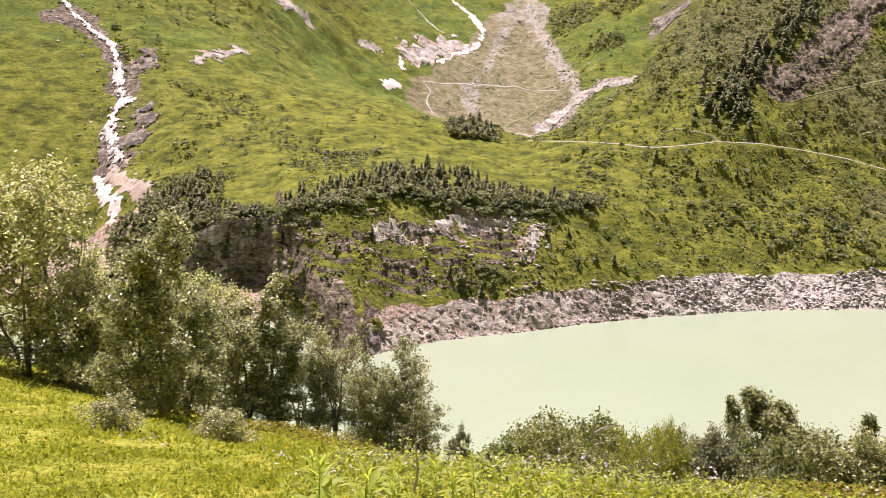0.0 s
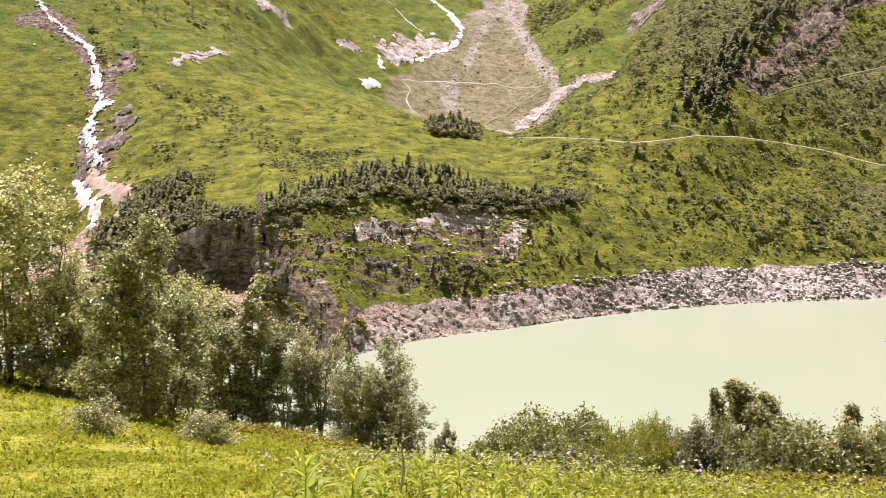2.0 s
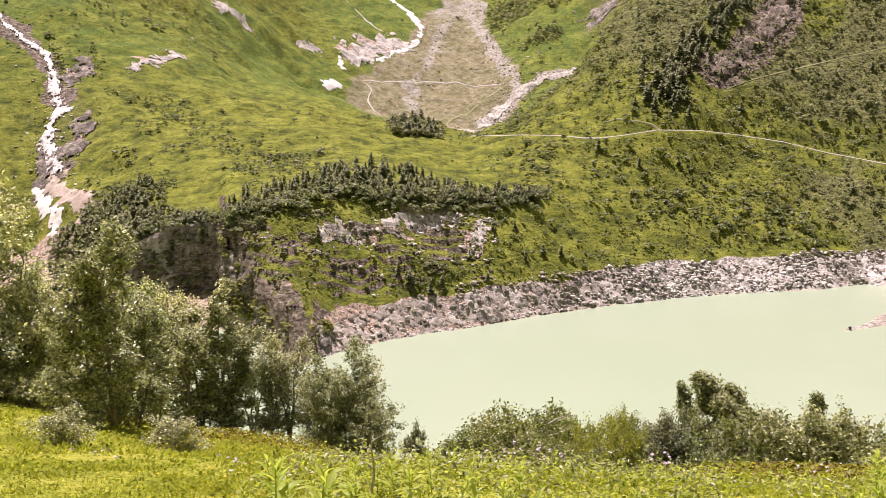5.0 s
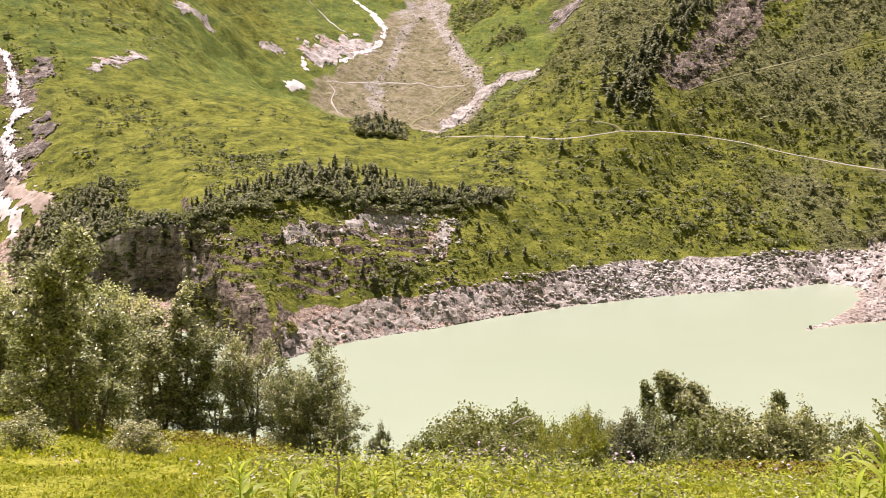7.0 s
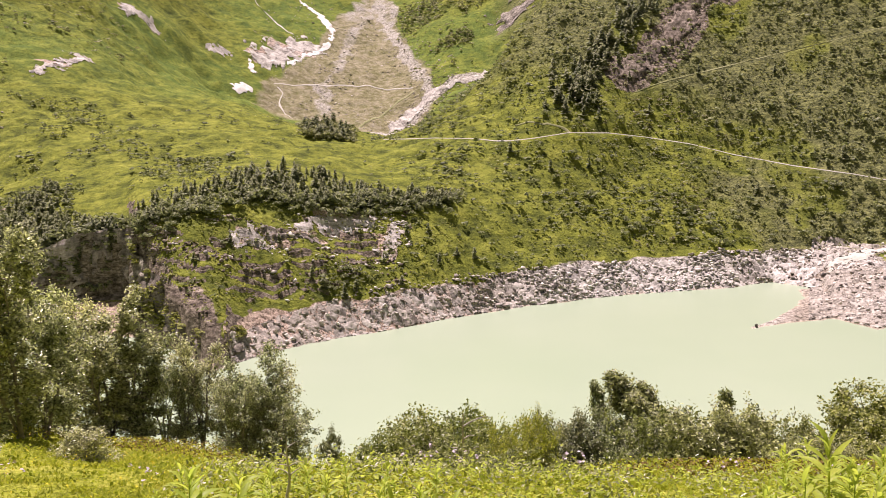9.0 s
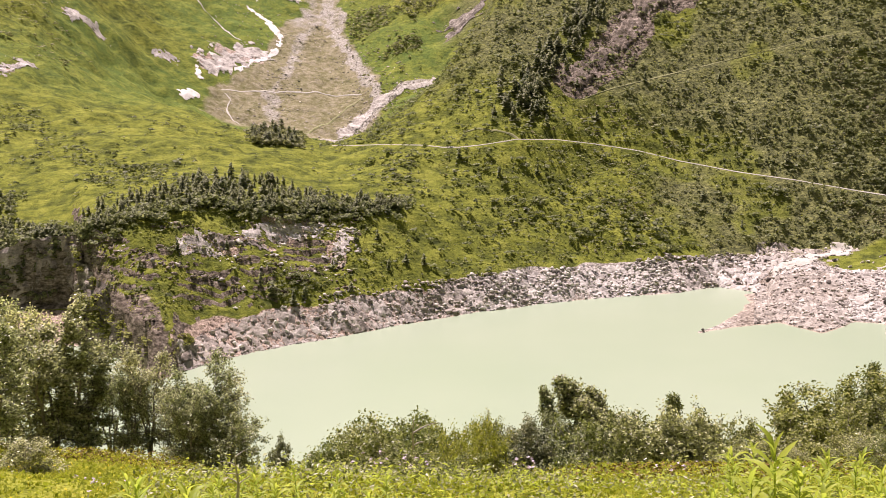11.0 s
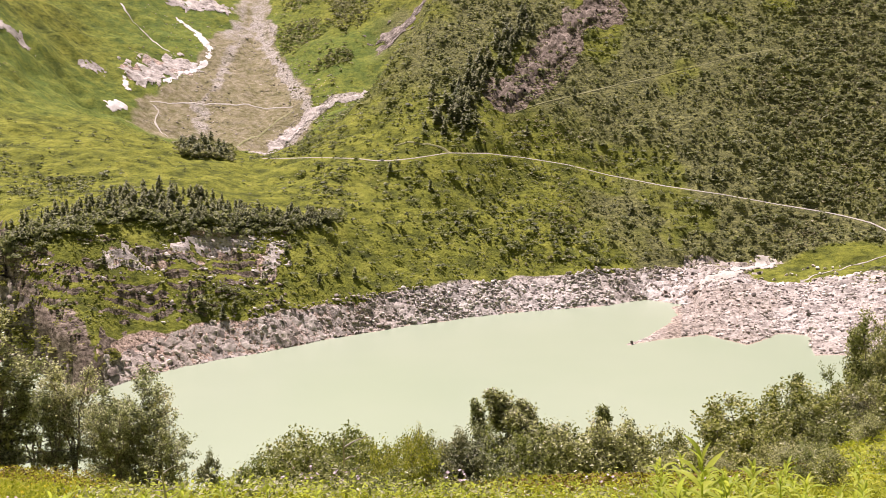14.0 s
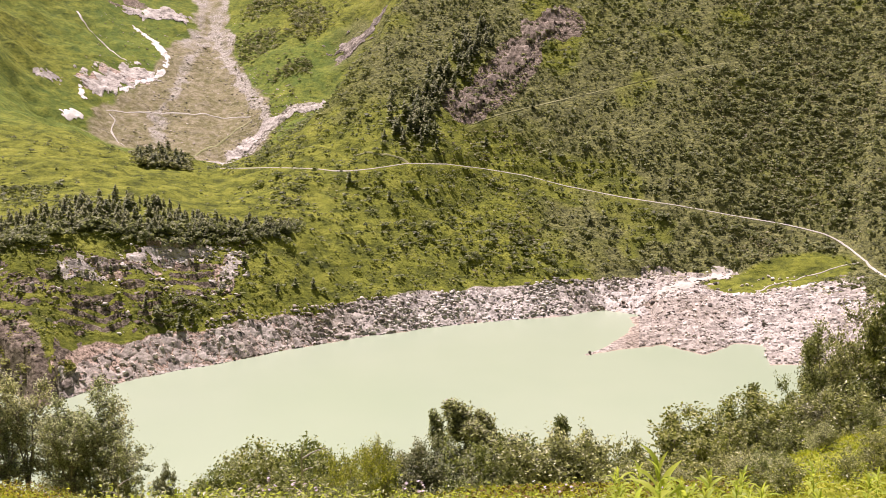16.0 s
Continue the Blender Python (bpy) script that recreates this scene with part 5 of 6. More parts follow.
    def ledges(b, d, x, y, z):
        return smooth(8.5, 10.5, z) * (1 - smooth(29, 32, z)) * (0.15 + 0.85 * smooth(-0.25, 0.2, fbm(x + 0.2 * y, 1.7 * z, 4.0, 67, 4) * -1 + 0.15))

    for mat, lab, sets in ((LEAF_BROWN, "low brownish dwarf scrub on the lake's steep slopes", [tufts(52000, 6, 38, 330, 580, lambda *a: 0.75 * cover(*a) * brownish(*a), 0.5, 1.8)]),
                           (LEAF_SCRUB, "low green dwarf scrub on the lake's steep slopes", [tufts(52000, 5, 38, 330, 580, lambda *a: 0.6 * cover(*a) * (1 - brownish(*a)), 0.4, 1.5)]),
                           (TUFT, "sunlit grass tufts on slope and ledges", [tufts(30000, 4, 38, 330, 560, lambda *a: 0.5 * cover(*a) * (1 - 0.8 * brownish(*a)), 0.4, 1.1), tufts(6000, -7.8, 8, 270, 345, ledges, 0.4, 1.0)])):
        tagged(new("scrub", fast_mesh("scrub", *joined(sets), mat)), lab, "shrubs", kind="stuff")
    me = fast_mesh("scrub", *joined(pieces), LEAF_SCRUB)
    tagged(new("scrub", me), "low olive-green alder and dwarf scrub on the slopes", "shrubs", kind="stuff")
    def far_density(b, d, x, y, z):
        clump = np.maximum.reduce([1 - smooth(0.6, 1.2, np.hypot((b - cb) / wb, (d - cd) / wd) + 0.4 * fbm(x, y, 20, 89)) for cb, cd, wb, wd in ((6.0, 790, 1.3, 26), (7.6, 728, 0.9, 9), (8.5, 800, 1.2, 30), (6.4, 850, 1.4, 20))])
        return 0.02 + 0.9 * clump

    far = [some(9000, 4.6, 12, 690, 900, far_density, 1.2, 3.6),
           some(420, -0.1, 2.7, 430, 460, lambda b, d, x, y, z: 0.8 + 0 * b, 2.0, 4.5, True),
           some(1500, -16, -4, 430, 640, lambda b, d, x, y, z: smooth(0.35, 0.5, fbm(x, y, 44, 91)), 1.0, 3.0)]
    me = fast_mesh("scrub", *joined(far), LEAF_SCRUB)
    tagged(new("scrub", me), "dark scrub high on the far mountainside", "shrubs", kind="stuff")


far_scrub()


# ---- the near slope: trees, bushes, herbs and grass ----
KINDS = {}
KIND_TALL = 4.0


def tree_kind(key, name, label, category, group, **kw):
    root = new(name)
    t, c = broadleaf(tall=KIND_TALL, **kw)
    part("trunk", t, root)
    part("crown", c, root)
    KINDS[key] = [tagged(root, label, category, group), False]


LEAF_GREY = foliage_material("grey_willow_leaf", (0.080, 0.092, 0.050), (0.330, 0.350, 0.220), 0.40, 0.40, (0.52, 0.53, 0.40), 0.5)
LEAF_YELLOW = foliage_material("yellow_green_leaf", (0.130, 0.160, 0.022), (0.360, 0.400, 0.060), 0.48, 0.45, (0.50, 0.50, 0.14))
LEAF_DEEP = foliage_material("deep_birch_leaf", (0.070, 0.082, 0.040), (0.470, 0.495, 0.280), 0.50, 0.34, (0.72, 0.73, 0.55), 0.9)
BIRCH = "grey-green mountain birch in full leaf on the meadow edge"
WILLOW = "bushy olive-green willow growing on the steep bank"
tree_kind("birch_c", "birch", BIRCH, "tree", "trees on the meadow edge", seed=103, radius=1.15, stems=2, limbs=17, twigs=8, per=38, leaf=0.088, low=0.12)
tree_kind("birch_d", "birch", "slender birch with thin open crown", "tree", "trees on the meadow edge", seed=104, radius=1.2, stems=4, limbs=9, twigs=7, per=32, leaf=0.085, low=0.16, rise=0.9, mat=LEAF_LIGHT)
tree_kind("willow_a", "willow", WILLOW, "tree", "willows on the bank", seed=105, radius=1.9, stems=6, limbs=9, twigs=8, per=32, leaf=0.140, low=0.05, mat=LEAF_FRESH)
tree_kind("willow_b", "willow", WILLOW, "tree", "willows on the bank", seed=106, radius=1.6, stems=5, limbs=10, twigs=8, per=33, leaf=0.125, low=0.05, rise=0.9, mat=LEAF_OLIVE)
tree_kind("bush_a", "bush", "round dense bush standing in the meadow", "bush", "bushes on the near slope", seed=107, radius=3.0, stems=9, limbs=8, twigs=6, per=26, leaf=0.21, low=0.0, rise=0.5, mat=LEAF_DEEP)
tree_kind("bush_b", "bush", "low spreading grey-green bush on the bank", "bush", "bushes on the near slope", seed=108, radius=2.8, stems=7, limbs=6, twigs=5, per=22, leaf=0.22, low=0.0, rise=0.9, mat=LEAF_OLIVE)

tree_kind("birch_e", "birch", "birch on the meadow edge with sunlight put into its pale leaves", "tree", "trees on the meadow edge", seed=109, radius=1.35, stems=3, limbs=17, twigs=8, per=32, leaf=0.088, low=0.10, mat=LEAF_LIGHT)
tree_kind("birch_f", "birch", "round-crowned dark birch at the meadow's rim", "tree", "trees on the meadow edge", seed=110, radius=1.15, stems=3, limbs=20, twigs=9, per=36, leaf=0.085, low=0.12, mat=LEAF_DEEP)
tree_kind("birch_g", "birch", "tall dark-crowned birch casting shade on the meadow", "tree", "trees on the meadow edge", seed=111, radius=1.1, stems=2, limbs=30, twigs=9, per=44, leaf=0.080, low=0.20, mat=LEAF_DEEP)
tree_kind("birch_h", "birch", "slender many-stemmed birch with an airy crown", "tree", "trees on the meadow edge", seed=112, radius=1.2, stems=4, limbs=15, twigs=8, per=28, leaf=0.080, low=0.20, rise=0.85)
tree_kind("birch_k", "birch", "upright dark birch with a pointed crown", "tree", "trees on the meadow edge", seed=113, radius=0.95, stems=1, limbs=44, twigs=10, per=40, leaf=0.090, low=0.06, rise=0.7, mat=LEAF_DEEP, taper=1.0)
# Thicket birches: shade on their near sides is put into darker olive leaves.
tree_kind("birch_m", "birch", "birch in the bank thicket with shade put into its olive leaves", "tree", "trees in the bank thicket", seed=116, radius=1.3, stems=3, limbs=18, twigs=8, per=36, leaf=0.090, low=0.08, mat=LEAF_OLIVE)
tree_kind("birch_n", "birch", "pointed birch in the bank thicket with shade put into its olive leaves", "tree", "trees in the bank thicket", seed=117, radius=1.0, stems=1, limbs=40, twigs=9, per=38, leaf=0.090, low=0.06, rise=0.7, mat=LEAF_OLIVE, taper=0.9)
tree_kind("willow_c", "willow", "grey-green willow with dense upright twigs", "tree", "willows on the bank", seed=114, radius=1.5, stems=6, limbs=10, twigs=8, per=34, leaf=0.110, low=0.05, rise=1.0, mat=LEAF_GREY)
tree_kind("bush_c", "bush", "rounded yellow-green bush on the bank", "bush", "bushes on the near slope", seed=115, radius=2.6, stems=8, limbs=9, twigs=7, per=26, leaf=0.13, low=0.02, rise=0.8, mat=LEAF_YELLOW)
rng_n = np.random.default_rng(55)


def plant_tree(key, bearing, distance, tall, wide=1.0, label=""):
    x, y = polar(bearing, distance)
    s = tall / KIND_TALL
    m = Matrix.LocRotScale((x, y, height_at(x, y) - 0.03), Euler((rng_n.normal() * 0.04, rng_n.normal() * 0.04, rng_n.uniform(0, 6.3))), (s * wide, s * wide, s))
    root, used = KINDS[key]
    if used:
        root = copy_thing(root, m @ Matrix.Diagonal((*(1 / q for q in root.scale), 1)))
    else:
        root.matrix_basis = m
        KINDS[key][1] = True
    if label:
        root["label"] = label


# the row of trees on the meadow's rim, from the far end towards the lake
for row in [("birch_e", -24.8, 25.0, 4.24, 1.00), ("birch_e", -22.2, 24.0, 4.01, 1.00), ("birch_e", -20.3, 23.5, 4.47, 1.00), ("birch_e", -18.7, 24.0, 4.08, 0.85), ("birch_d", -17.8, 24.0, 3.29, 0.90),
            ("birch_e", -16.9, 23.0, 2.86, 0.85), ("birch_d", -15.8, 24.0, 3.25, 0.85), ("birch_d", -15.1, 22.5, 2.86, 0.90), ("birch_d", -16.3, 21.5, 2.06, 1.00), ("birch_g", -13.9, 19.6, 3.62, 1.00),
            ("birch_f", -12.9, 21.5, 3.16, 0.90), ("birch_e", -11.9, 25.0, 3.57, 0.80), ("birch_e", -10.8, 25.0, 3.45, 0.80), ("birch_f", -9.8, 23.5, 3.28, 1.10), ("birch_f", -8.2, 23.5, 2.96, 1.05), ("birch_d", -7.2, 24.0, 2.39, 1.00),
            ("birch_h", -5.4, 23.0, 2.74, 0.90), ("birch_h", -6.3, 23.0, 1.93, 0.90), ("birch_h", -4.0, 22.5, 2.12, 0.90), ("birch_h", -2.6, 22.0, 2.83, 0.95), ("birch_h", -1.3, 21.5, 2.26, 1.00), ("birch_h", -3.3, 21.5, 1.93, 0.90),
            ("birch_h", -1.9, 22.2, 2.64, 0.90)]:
    plant_tree(*row)

# the bank below the meadow's middle
for row in [("willow_c", 1.0, 22.0, 1.63, 0.50), ("willow_a", 2.7, 22.0, 1.54, 0.80), ("willow_a", 3.7, 22.0, 1.48, 0.90), ("willow_a", 5.4, 23.0, 2.26, 0.85), ("willow_a", 6.4, 24.0, 2.58, 0.80), ("willow_a", 7.5, 23.0, 2.13, 0.90),
            ("willow_a", 8.9, 24.0, 2.75, 0.70), ("willow_a", 9.6, 23.0, 2.21, 0.80), ("bush_c", 10.2, 21.0, 1.60, 0.55), ("bush_c", 11.2, 22.0, 1.89, 0.60), ("bush_c", 12.1, 22.0, 1.78, 0.50), ("willow_c", 11.7, 27.0, 2.99, 0.60),
            ("birch_c", 12.7, 30.0, 3.55, 0.40), ("willow_c", 12.9, 26.0, 2.65, 0.80), ("willow_c", 13.8, 26.0, 2.66, 0.80), ("willow_c", 14.6, 27.0, 2.95, 0.70), ("birch_k", 14.8, 30.0, 4.05, 0.55), ("willow_c", 15.5, 26.0, 2.55, 0.90),
            ("birch_k", 16.1, 30.0, 4.25, 1.15), ("birch_k", 16.9, 30.5, 4.01, 0.90), ("birch_f", 17.8, 30.0, 3.76, 1.00), ("birch_f", 18.7, 30.0, 3.39, 0.90), ("birch_f", 19.2, 29.0, 2.99, 0.80), ("willow_c", 17.1, 26.0, 2.32, 0.90),
            ("willow_b", 18.5, 26.0, 2.08, 0.90)]:
    plant_tree(*row)

# the thicket that climbs the bank to the east
for row in [("birch_m", 21.0, 31.0, 3.34, 0.50), ("birch_n", 21.4, 31.0, 3.64, 0.70), ("willow_b", 22.4, 29.0, 2.65, 0.70), ("willow_b", 23.2, 28.0, 2.20, 0.80), ("birch_m", 20.4, 29.0, 2.68, 0.60), ("willow_b", 24.6, 34.0, 2.88, 0.70),
            ("birch_m", 25.7, 36.0, 3.39, 0.60), ("willow_b", 26.8, 35.0, 3.46, 0.60), ("birch_n", 26.8, 36.0, 4.08, 0.70), ("birch_m", 28.1, 36.0, 3.94, 0.55), ("willow_b", 29.2, 36.0, 3.77, 0.60), ("birch_n", 30.1, 37.0, 4.55, 0.55),
            ("birch_m", 30.8, 36.0, 3.76, 0.60), ("birch_m", 32.0, 34.0, 3.76, 0.55), ("birch_m", 33.0, 33.0, 3.52, 0.55), ("birch_n", 33.7, 31.0, 4.02, 0.80), ("birch_m", 34.6, 29.0, 3.76, 0.60), ("birch_m", 34.8, 28.0, 3.69, 0.70),
            ("birch_m", 35.9, 27.0, 3.80, 0.75), ("birch_m", 36.5, 26.0, 4.09, 0.60), ("birch_m", 37.4, 26.0, 4.29, 0.80), ("birch_m", 39.0, 26.0, 4.48, 0.90), ("birch_m", 28.2, 29.0, 2.16, 0.80), ("willow_b", 29.8, 28.0, 2.04, 0.80),
            ("birch_m", 31.4, 27.0, 1.79, 0.80), ("willow_a", 29.6, 22.0, 0.83, 0.80), ("willow_b", 32.7, 25.0, 1.43, 0.80), ("birch_m", 34.3, 24.0, 1.36, 0.90), ("willow_a", 32.0, 20.0, 0.24, 0.70), ("birch_m", 36.0, 22.0, 0.96, 0.90),
            ("willow_b", 36.9, 19.0, 0.24, 0.90)]:
    plant_tree(*row)

# a second, lower row that closes the bank
for k in range(34):
    b = 2.0 + 36 * (k + float(rng_n.uniform(-0.4, 0.4))) / 34
    plant_tree(("willow_a", "willow_b", "willow_c", "willow_b")[k % 4], b, float(line_at(EDGE, b)[0]) + float(rng_n.uniform(7, 11)), float(rng_n.uniform(1.1, 1.8)) + (0.7 if b > 27 else 0.0), float(rng_n.uniform(0.9, 1.2)))
# bushes
for row in [("bush_a", -16.55, 14.9, 0.50, 1.15), ("bush_a", -11.1, 15.6, 0.50, 1.2)]:
    plant_tree(*row)
BANK_BUSH = "low bush on the bank below the meadow"
for _ in range(58):
    b = float(rng_n.uniform(-1.5, 39))
    edge = float(line_at(EDGE, b)[0])
    plant_tree("bush_b" if rng_n.uniform() < 0.6 else "bush_a", b, edge + float(rng_n.uniform(2.5, 17)), float(rng_n.uniform(0.6, 1.5)), float(rng_n.uniform(0.7, 1.1)), BANK_BUSH)
for _ in range(16):
    b = float(rng_n.uniform(26, 39))
    plant_tree("bush_b" if rng_n.uniform() < 0.7 else "bush_a", b, float(rng_n.uniform(12.5, 18.5)), float(rng_n.uniform(0.22, 0.5)), float(rng_n.uniform(0.8, 1.2)), "low leafy bush among tall herbs on the meadow rim")
for k in range(20):
    b = float(rng_n.uniform(-26, -13)) if k < 10 else float(rng_n.uniform(-23, -15.5))
    edge = float(line_at(EDGE, b)[0])
    plant_tree("bush_b", b, edge - float(rng_n.uniform(3.5, 8)), float(rng_n.uniform(0.45, 0.9)), 0.9, "shaded undergrowth bush between the birches")


def herb_leaf(length, wide, droop):
    """A lance-shaped leaf, folded along its midrib and arching over; along +x."""
    k = np.linspace(0, 1, 7)
    w = wide * np.sin(np.pi * np.clip(k, 0.02, 0.985)) ** 0.8 * (1 - 0.35 * k)
    zx, zz = length * k * (1 - 0.12 * droop * k), length * (0.42 * k - droop * 0.62 * k * k)
    v = np.concatenate([np.stack([zx, w / 2, zz + 0.22 * w], -1), np.stack([zx, 0 * k, zz], -1), np.stack([zx, -w / 2, zz + 0.22 * w], -1)])
    n = len(k)
    f = [(r * n + i, r * n + i + 1, (r + 1) * n + i + 1, (r + 1) * n + i) for r in range(2) for i in range(n - 1)]
    return fast_mesh("leaf", v, f, HERB, True)


HERB_LEAVES = [herb_leaf(0.25, 0.062, 0.8), herb_leaf(0.27, 0.066, 0.6), herb_leaf(0.20, 0.055, 0.3), herb_leaf(0.28, 0.060, 1.1)]
HERB_STEM = fast_mesh("stem", *tube([(0, 0, -0.05), (0.01, 0, 0.25), (0.0, 0.012, 0.55)], [0.009, 0.007, 0.004], 6), HERB, True)


def herb(bearing, distance, tall, seed):
    """A tall leafy herb: one stem with whorls of long leaves and a tuft at its tip."""
    rng = np.random.default_rng(seed)
    x, y = polar(bearing, distance)
    root = new("herb")
    root.matrix_basis = Matrix.LocRotScale((x, y, height_at(x, y)), Euler((rng.normal() * 0.08, rng.normal() * 0.08, rng.uniform(0, 6.3))), (tall / 0.55,) * 3)
    part("stem", HERB_STEM, root)
    for k in range(18):
        h = 0.08 + 0.46 * (k / 17) ** 0.7
        steep = -0.2 - 0.85 * max(0, (k - 8) / 9)
        leaf = part("leaf", HERB_LEAVES[int(rng.integers(0, 4))], root)
        s = rng.uniform(0.8, 1.15) * (1.0 if k < 13 else 0.75)
        leaf.matrix_basis = Matrix.LocRotScale((0, 0, h), Euler((0, steep + rng.normal() * 0.12, k * 2.4 + rng.normal() * 0.2)), (s, s, s))
    return tagged(root, "tall bright-green herb with long pointed leaves", "herb", "tall herbs in the foreground")


HERBS = [(-6.2, 7.2, 0.52), (-4.0, 6.9, 0.50), (-5.1, 6.6, 0.36), (4.0, 6.6, 0.36), (6.3, 6.6, 0.36), (7.1, 6.5, 0.36), (-14.3, 7.0, 0.36), (-16.5, 7.1, 0.36), (26.3, 7.4, 0.62), (27.4, 7.2, 0.46), (25.2, 7.0, 0.44), (2.2, 6.7, 0.30), (-2.4, 6.8, 0.38), (9.2, 6.6, 0.28)]
for _ in range(60):
    HERBS.append((float(rng_n.uniform(23.5, 38)), float(rng_n.uniform(6.6, 11.5)), float(rng_n.uniform(0.22, 0.42))))
for _ in range(52):
    b = float(rng_n.uniform(-8, 26))
    HERBS.append((b, float(rng_n.uniform(6.3, 8.2)), float(rng_n.uniform(0.16, 0.32)) * (0.6 if 8.5 < b < 23 else 1.0)))
for k, (b, d, tall) in enumerate(HERBS):
    herb(b, d, tall, 300 + k)


def undergrowth():
    """Pale broad leaves close to the ground between the herbs."""
    rng = np.random.default_rng(61)
    n = 1500
    b, d = rng.uniform(-7, 39, n), rng.uniform(6.5, 20, n)
    x, y = polar(b, d)
    edge = line_at(EDGE, b)[0]
    dens = smooth(-0.45, 0.25, fbm(x, y, 2.5, 95)) * smooth(-7, -3, b - 0.25 * (d - 12)) * (d < edge + 0.5)
    keep = rng.uniform(size=n) < dens
    x, y = x[keep], y[keep]
    z = height(x, y)
    per = 36
    c = np.repeat(np.stack([x, y, z + 0.06], -1), per, axis=0)
    c += rng.normal(size=c.shape) * np.array([0.17, 0.17, 0.05])
    c[:, 2] = np.maximum(c[:, 2], np.repeat(z, per) + 0.02)
    half = rng.uniform(size=len(c)) < 0.5
    for pick, mat, lab in ((half, PALE_HERB, "pale grey-green broad leaves of low undergrowth"), (~half, HERB, "bright green broad leaves of low undergrowth")):
        v, f = leaves(rng, c[pick], 0.048, 0.6, 0.5)
        tagged(new("undergrowth", fast_mesh("undergrowth", v, f, mat)), lab, "plants", kind="stuff")


undergrowth()


def heath():
    """Low brownish heath on the meadow's rim."""
    rng = np.random.default_rng(64)
    xs, ys = [], []
    for hb, hd, wide, n in ((-6.6, 20, 1.3, 2600), (-8.6, 21, 1.0, 1500), (22.5, 13.5, 0.9, 2200), (24.6, 13.0, 0.8, 1600), (20.0, 14.5, 0.7, 1200)):
        px, py = polar(hb, hd)
        xs.append(px + rng.normal(size=n) * wide)
        ys.append(py + rng.normal(size=n) * wide * 0.45)
    x, y = np.concatenate(xs), np.concatenate(ys)
    c = np.stack([x, y, height(x, y) + rng.uniform(0.02, 0.22, len(x))], -1)
    pick = rng.uniform(size=len(c)) < 0.5
    for sel, mat in ((pick, HEATH), (~pick, BLADE)):
        v, f = leaves(rng, c[sel], 0.055, 0.4, 0.45)
        tagged(new("heath", fast_mesh("heath", v, f, mat)), "low brown and olive heath on the meadow rim", "heath", kind="stuff")


heath()


def bare_tree(bearing, distance, tall, seed, label):
    """A dead, pale, forked little tree without leaves."""
    rng = np.random.default_rng(seed)
    x, y = polar(bearing, distance)
    root = new("dead_tree")
    root.location = (x, y, height_at(x, y))
    k = np.linspace(0, 1, 8)[:, None]
    path = k * np.array([0.12 * tall, 0, tall]) + np.sin(k * 5) * np.array([0.05, 0.04, 0]) * tall
    path[0, 2] = -0.1
    part("trunk", fast_mesh("trunk", *tube(path, 0.028 * tall * (1 - 0.8 * k[:, 0]), 7), DEAD_WOOD, True), root)
    for q in range(6):
        i = 3 + q % 4
        a = rng.uniform(0, 6.3)
        L = tall * rng.uniform(0.18, 0.34)
        kk = np.linspace(0, 1, 5)[:, None]
        limb = path[i] + kk * np.array([np.cos(a) * L, np.sin(a) * L * 0.6, L * rng.uniform(0.1, 0.6)]) + np.sin(kk * 4) * 0.06 * L
        part("limb", fast_mesh("limb", *tube(limb, 0.012 * tall * (1 - 0.8 * kk[:, 0]), 5), DEAD_WOOD, True), root)
    return tagged(root, label, "dead tree")


DEAD_WOOD = plain("dead_wood", (0.30, 0.27, 0.24), (0.55, 0.51, 0.47), 8.0)
bare_tree(7.6, 21.5, 1.9, 1, "pale dead forked tree among the bushes")
bare_tree(19.2, 26, 2.2, 2, "pale dead branching tree on the bank")
bare_tree(-1.4, 8.0, 0.5, 3, "dry upright stalk standing among herbs")


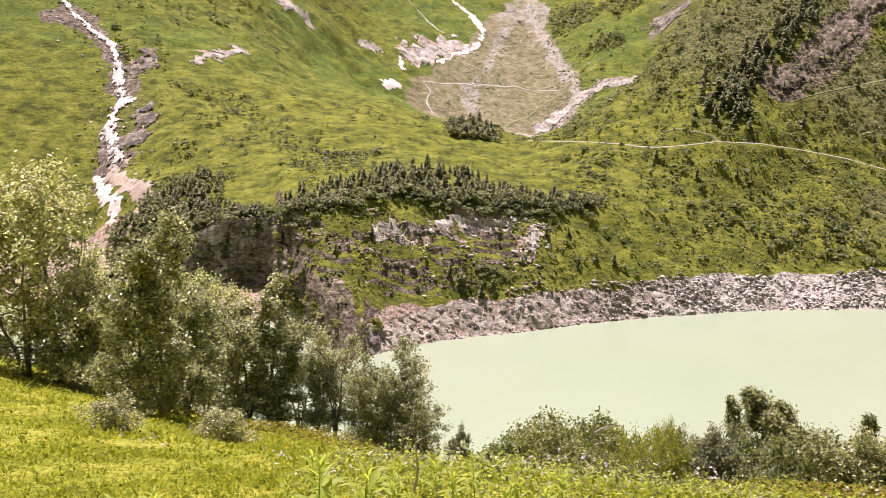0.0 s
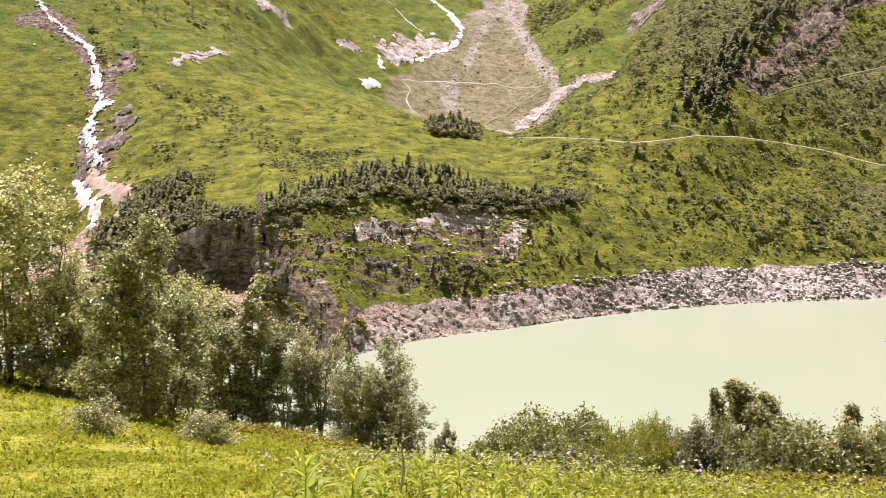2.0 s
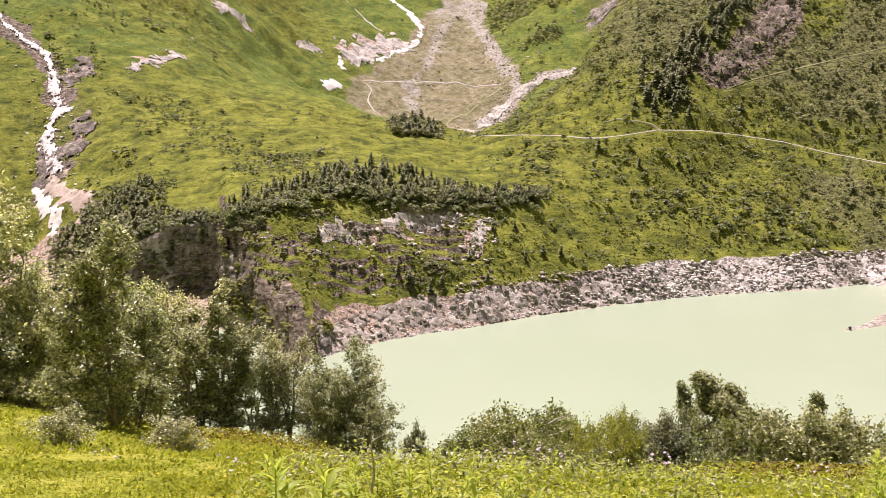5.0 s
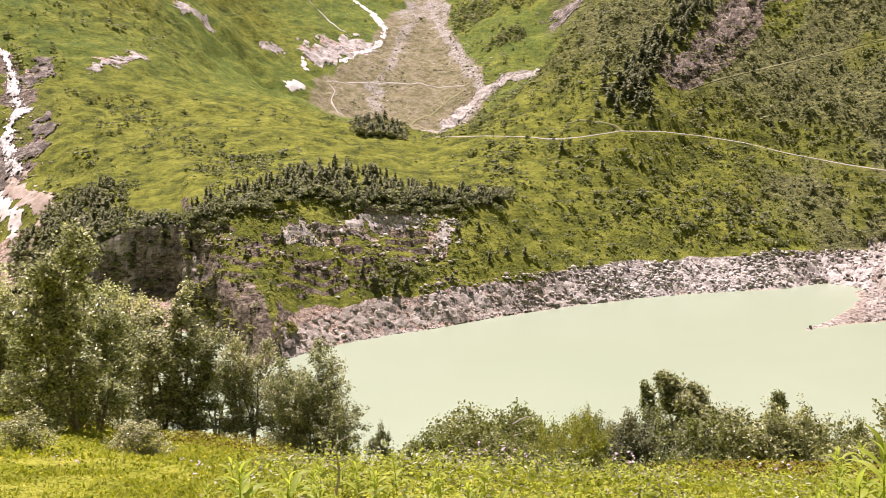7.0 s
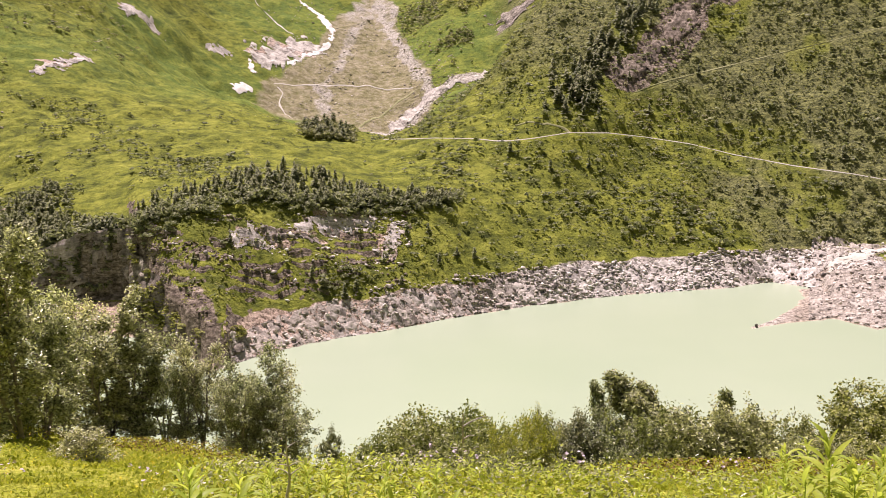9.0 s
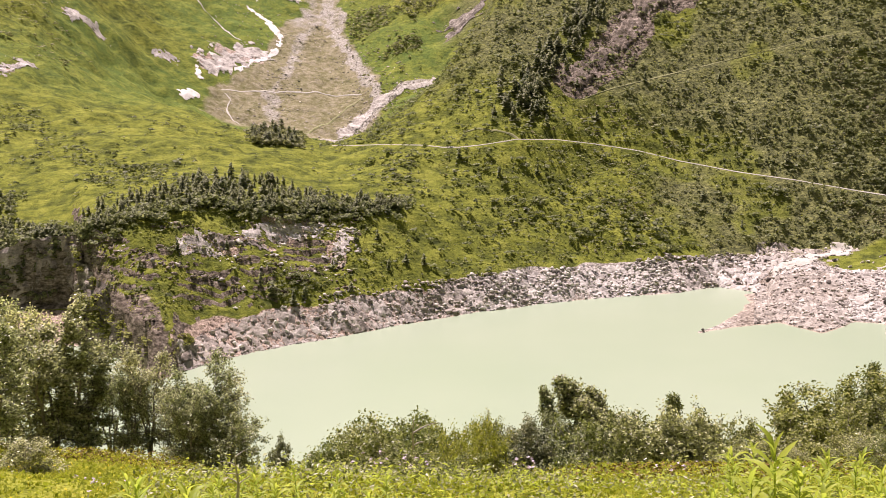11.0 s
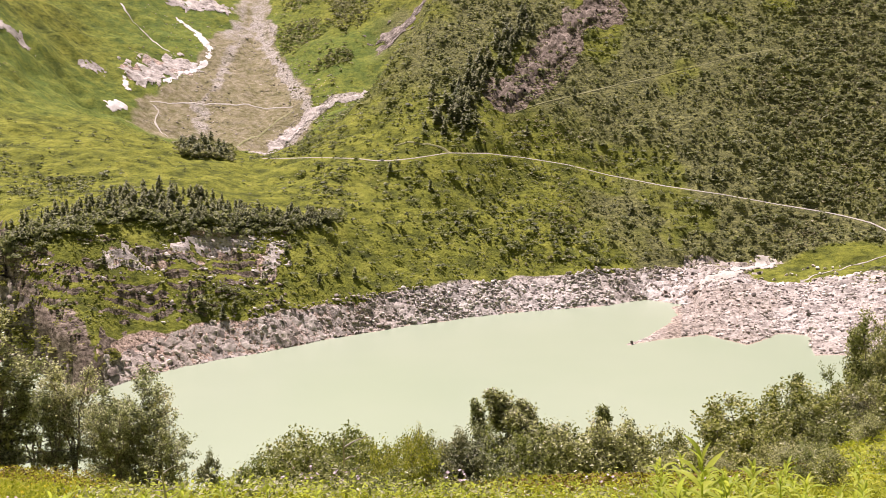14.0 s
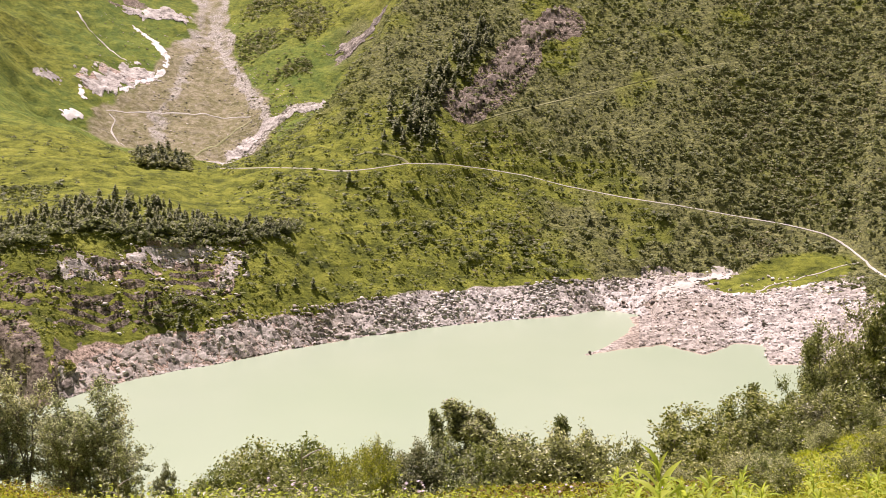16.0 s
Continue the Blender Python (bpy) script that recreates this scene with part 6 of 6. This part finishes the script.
def meadow_grass():
    rng = np.random.default_rng(71)
    n = 16000
    d = 5.5 * (38 / 5.5) ** rng.uniform(0, 1, n) ** 0.9
    b = rng.uniform(-27, 40, n)
    x, y = polar(b, d)
    keep = d < line_at(EDGE, b)[0] + 2
    x, y, d = x[keep], y[keep], d[keep]
    z = height(x, y)
    tall = (0.012 + 0.045 * value_noise(x / 0.7, y / 0.7, 97)) * (1 + 0.012 * d)
    per = 6
    base = np.repeat(np.stack([x, y, z], -1), per, axis=0) + rng.normal(size=(len(x) * per, 3)) * np.array([0.05, 0.05, 0])
    h = np.repeat(tall, per) * rng.uniform(0.5, 1.5, len(base))
    lean = rng.normal(size=(len(base), 2)) * 1.3 * h[:, None]
    tip = base + np.concatenate([lean, h[:, None]], 1)
    a = rng.uniform(0, 2 * np.pi, len(base))
    w = (0.006 + 0.0007 * np.repeat(d, per))[:, None] * np.stack([np.cos(a), np.sin(a), 0 * a], -1)
    v = np.stack([base - w - [0, 0, 0.02], base + w - [0, 0, 0.02], tip], 1).reshape(-1, 3)
    f = np.arange(len(base) * 3).reshape(-1, 3)
    tagged(new("grass", fast_mesh("grass", v, f, BLADE)), "short sunlit yellow-green meadow grass", "grass", kind="stuff")
    # small leaves of clover and herbs in the turf
    n = 60000
    d = 5.5 * (36 / 5.5) ** rng.uniform(0, 1, n) ** 0.85
    b = rng.uniform(-27, 40, n)
    x, y = polar(b, d)
    keep = (d < line_at(EDGE, b)[0] + 2) & (rng.uniform(size=n) < 0.25 + 0.75 * smooth(-0.2, 0.4, fbm(x, y, 0.9, 98, 2)))
    x, y, d = x[keep], y[keep], d[keep]
    c = np.stack([x, y, height(x, y) + rng.uniform(0.01, 0.07, len(x))], -1)
    v, f = leaves(rng, c, (0.030 + 0.0016 * d)[:, None], 0.9, 0.7)
    tagged(new("turf_leaves", fast_mesh("turf_leaves", v, f, BLADE)), "low clover and herb leaves in the meadow turf", "grass", kind="stuff")
    # small flowers among the grass
    for mat, count, size, spots, lab in ((YELLOW_PETAL, 350, 0.012, None, "tiny yellow meadow flowers"), (PETAL, 0, 0.018, [(6.1, 9.5), (7.4, 9.6), (21.5, 11.5), (-14.5, 11), (-7.6, 9.3), (26.9, 10.5), (13.5, 9.2)], "small clusters of lilac flowers")):
        if spots:
            fx, fy = [], []
            for sb, sd in spots:
                px, py = polar(sb, sd)
                fx.append(px + rng.normal(size=9) * 0.10)
                fy.append(py + rng.normal(size=9) * 0.10)
            fx, fy = np.concatenate(fx), np.concatenate(fy)
        else:
            fx, fy = polar(rng.uniform(-27, -4, count), rng.uniform(7, 26, count))
        c = np.stack([fx, fy, height(fx, fy) + rng.uniform(0.08, 0.2, len(fx)) + (0.08 if spots else 0)], -1)
        c = np.repeat(c, 3, axis=0) + rng.normal(size=(len(c) * 3, 3)) * size * 0.5
        v, f = leaves(rng, c, size * 1.6, 0.8, 0.9)
        tagged(new("flowers", fast_mesh("flowers", v, f, mat)), lab, "flowers", kind="stuff")


meadow_grass()
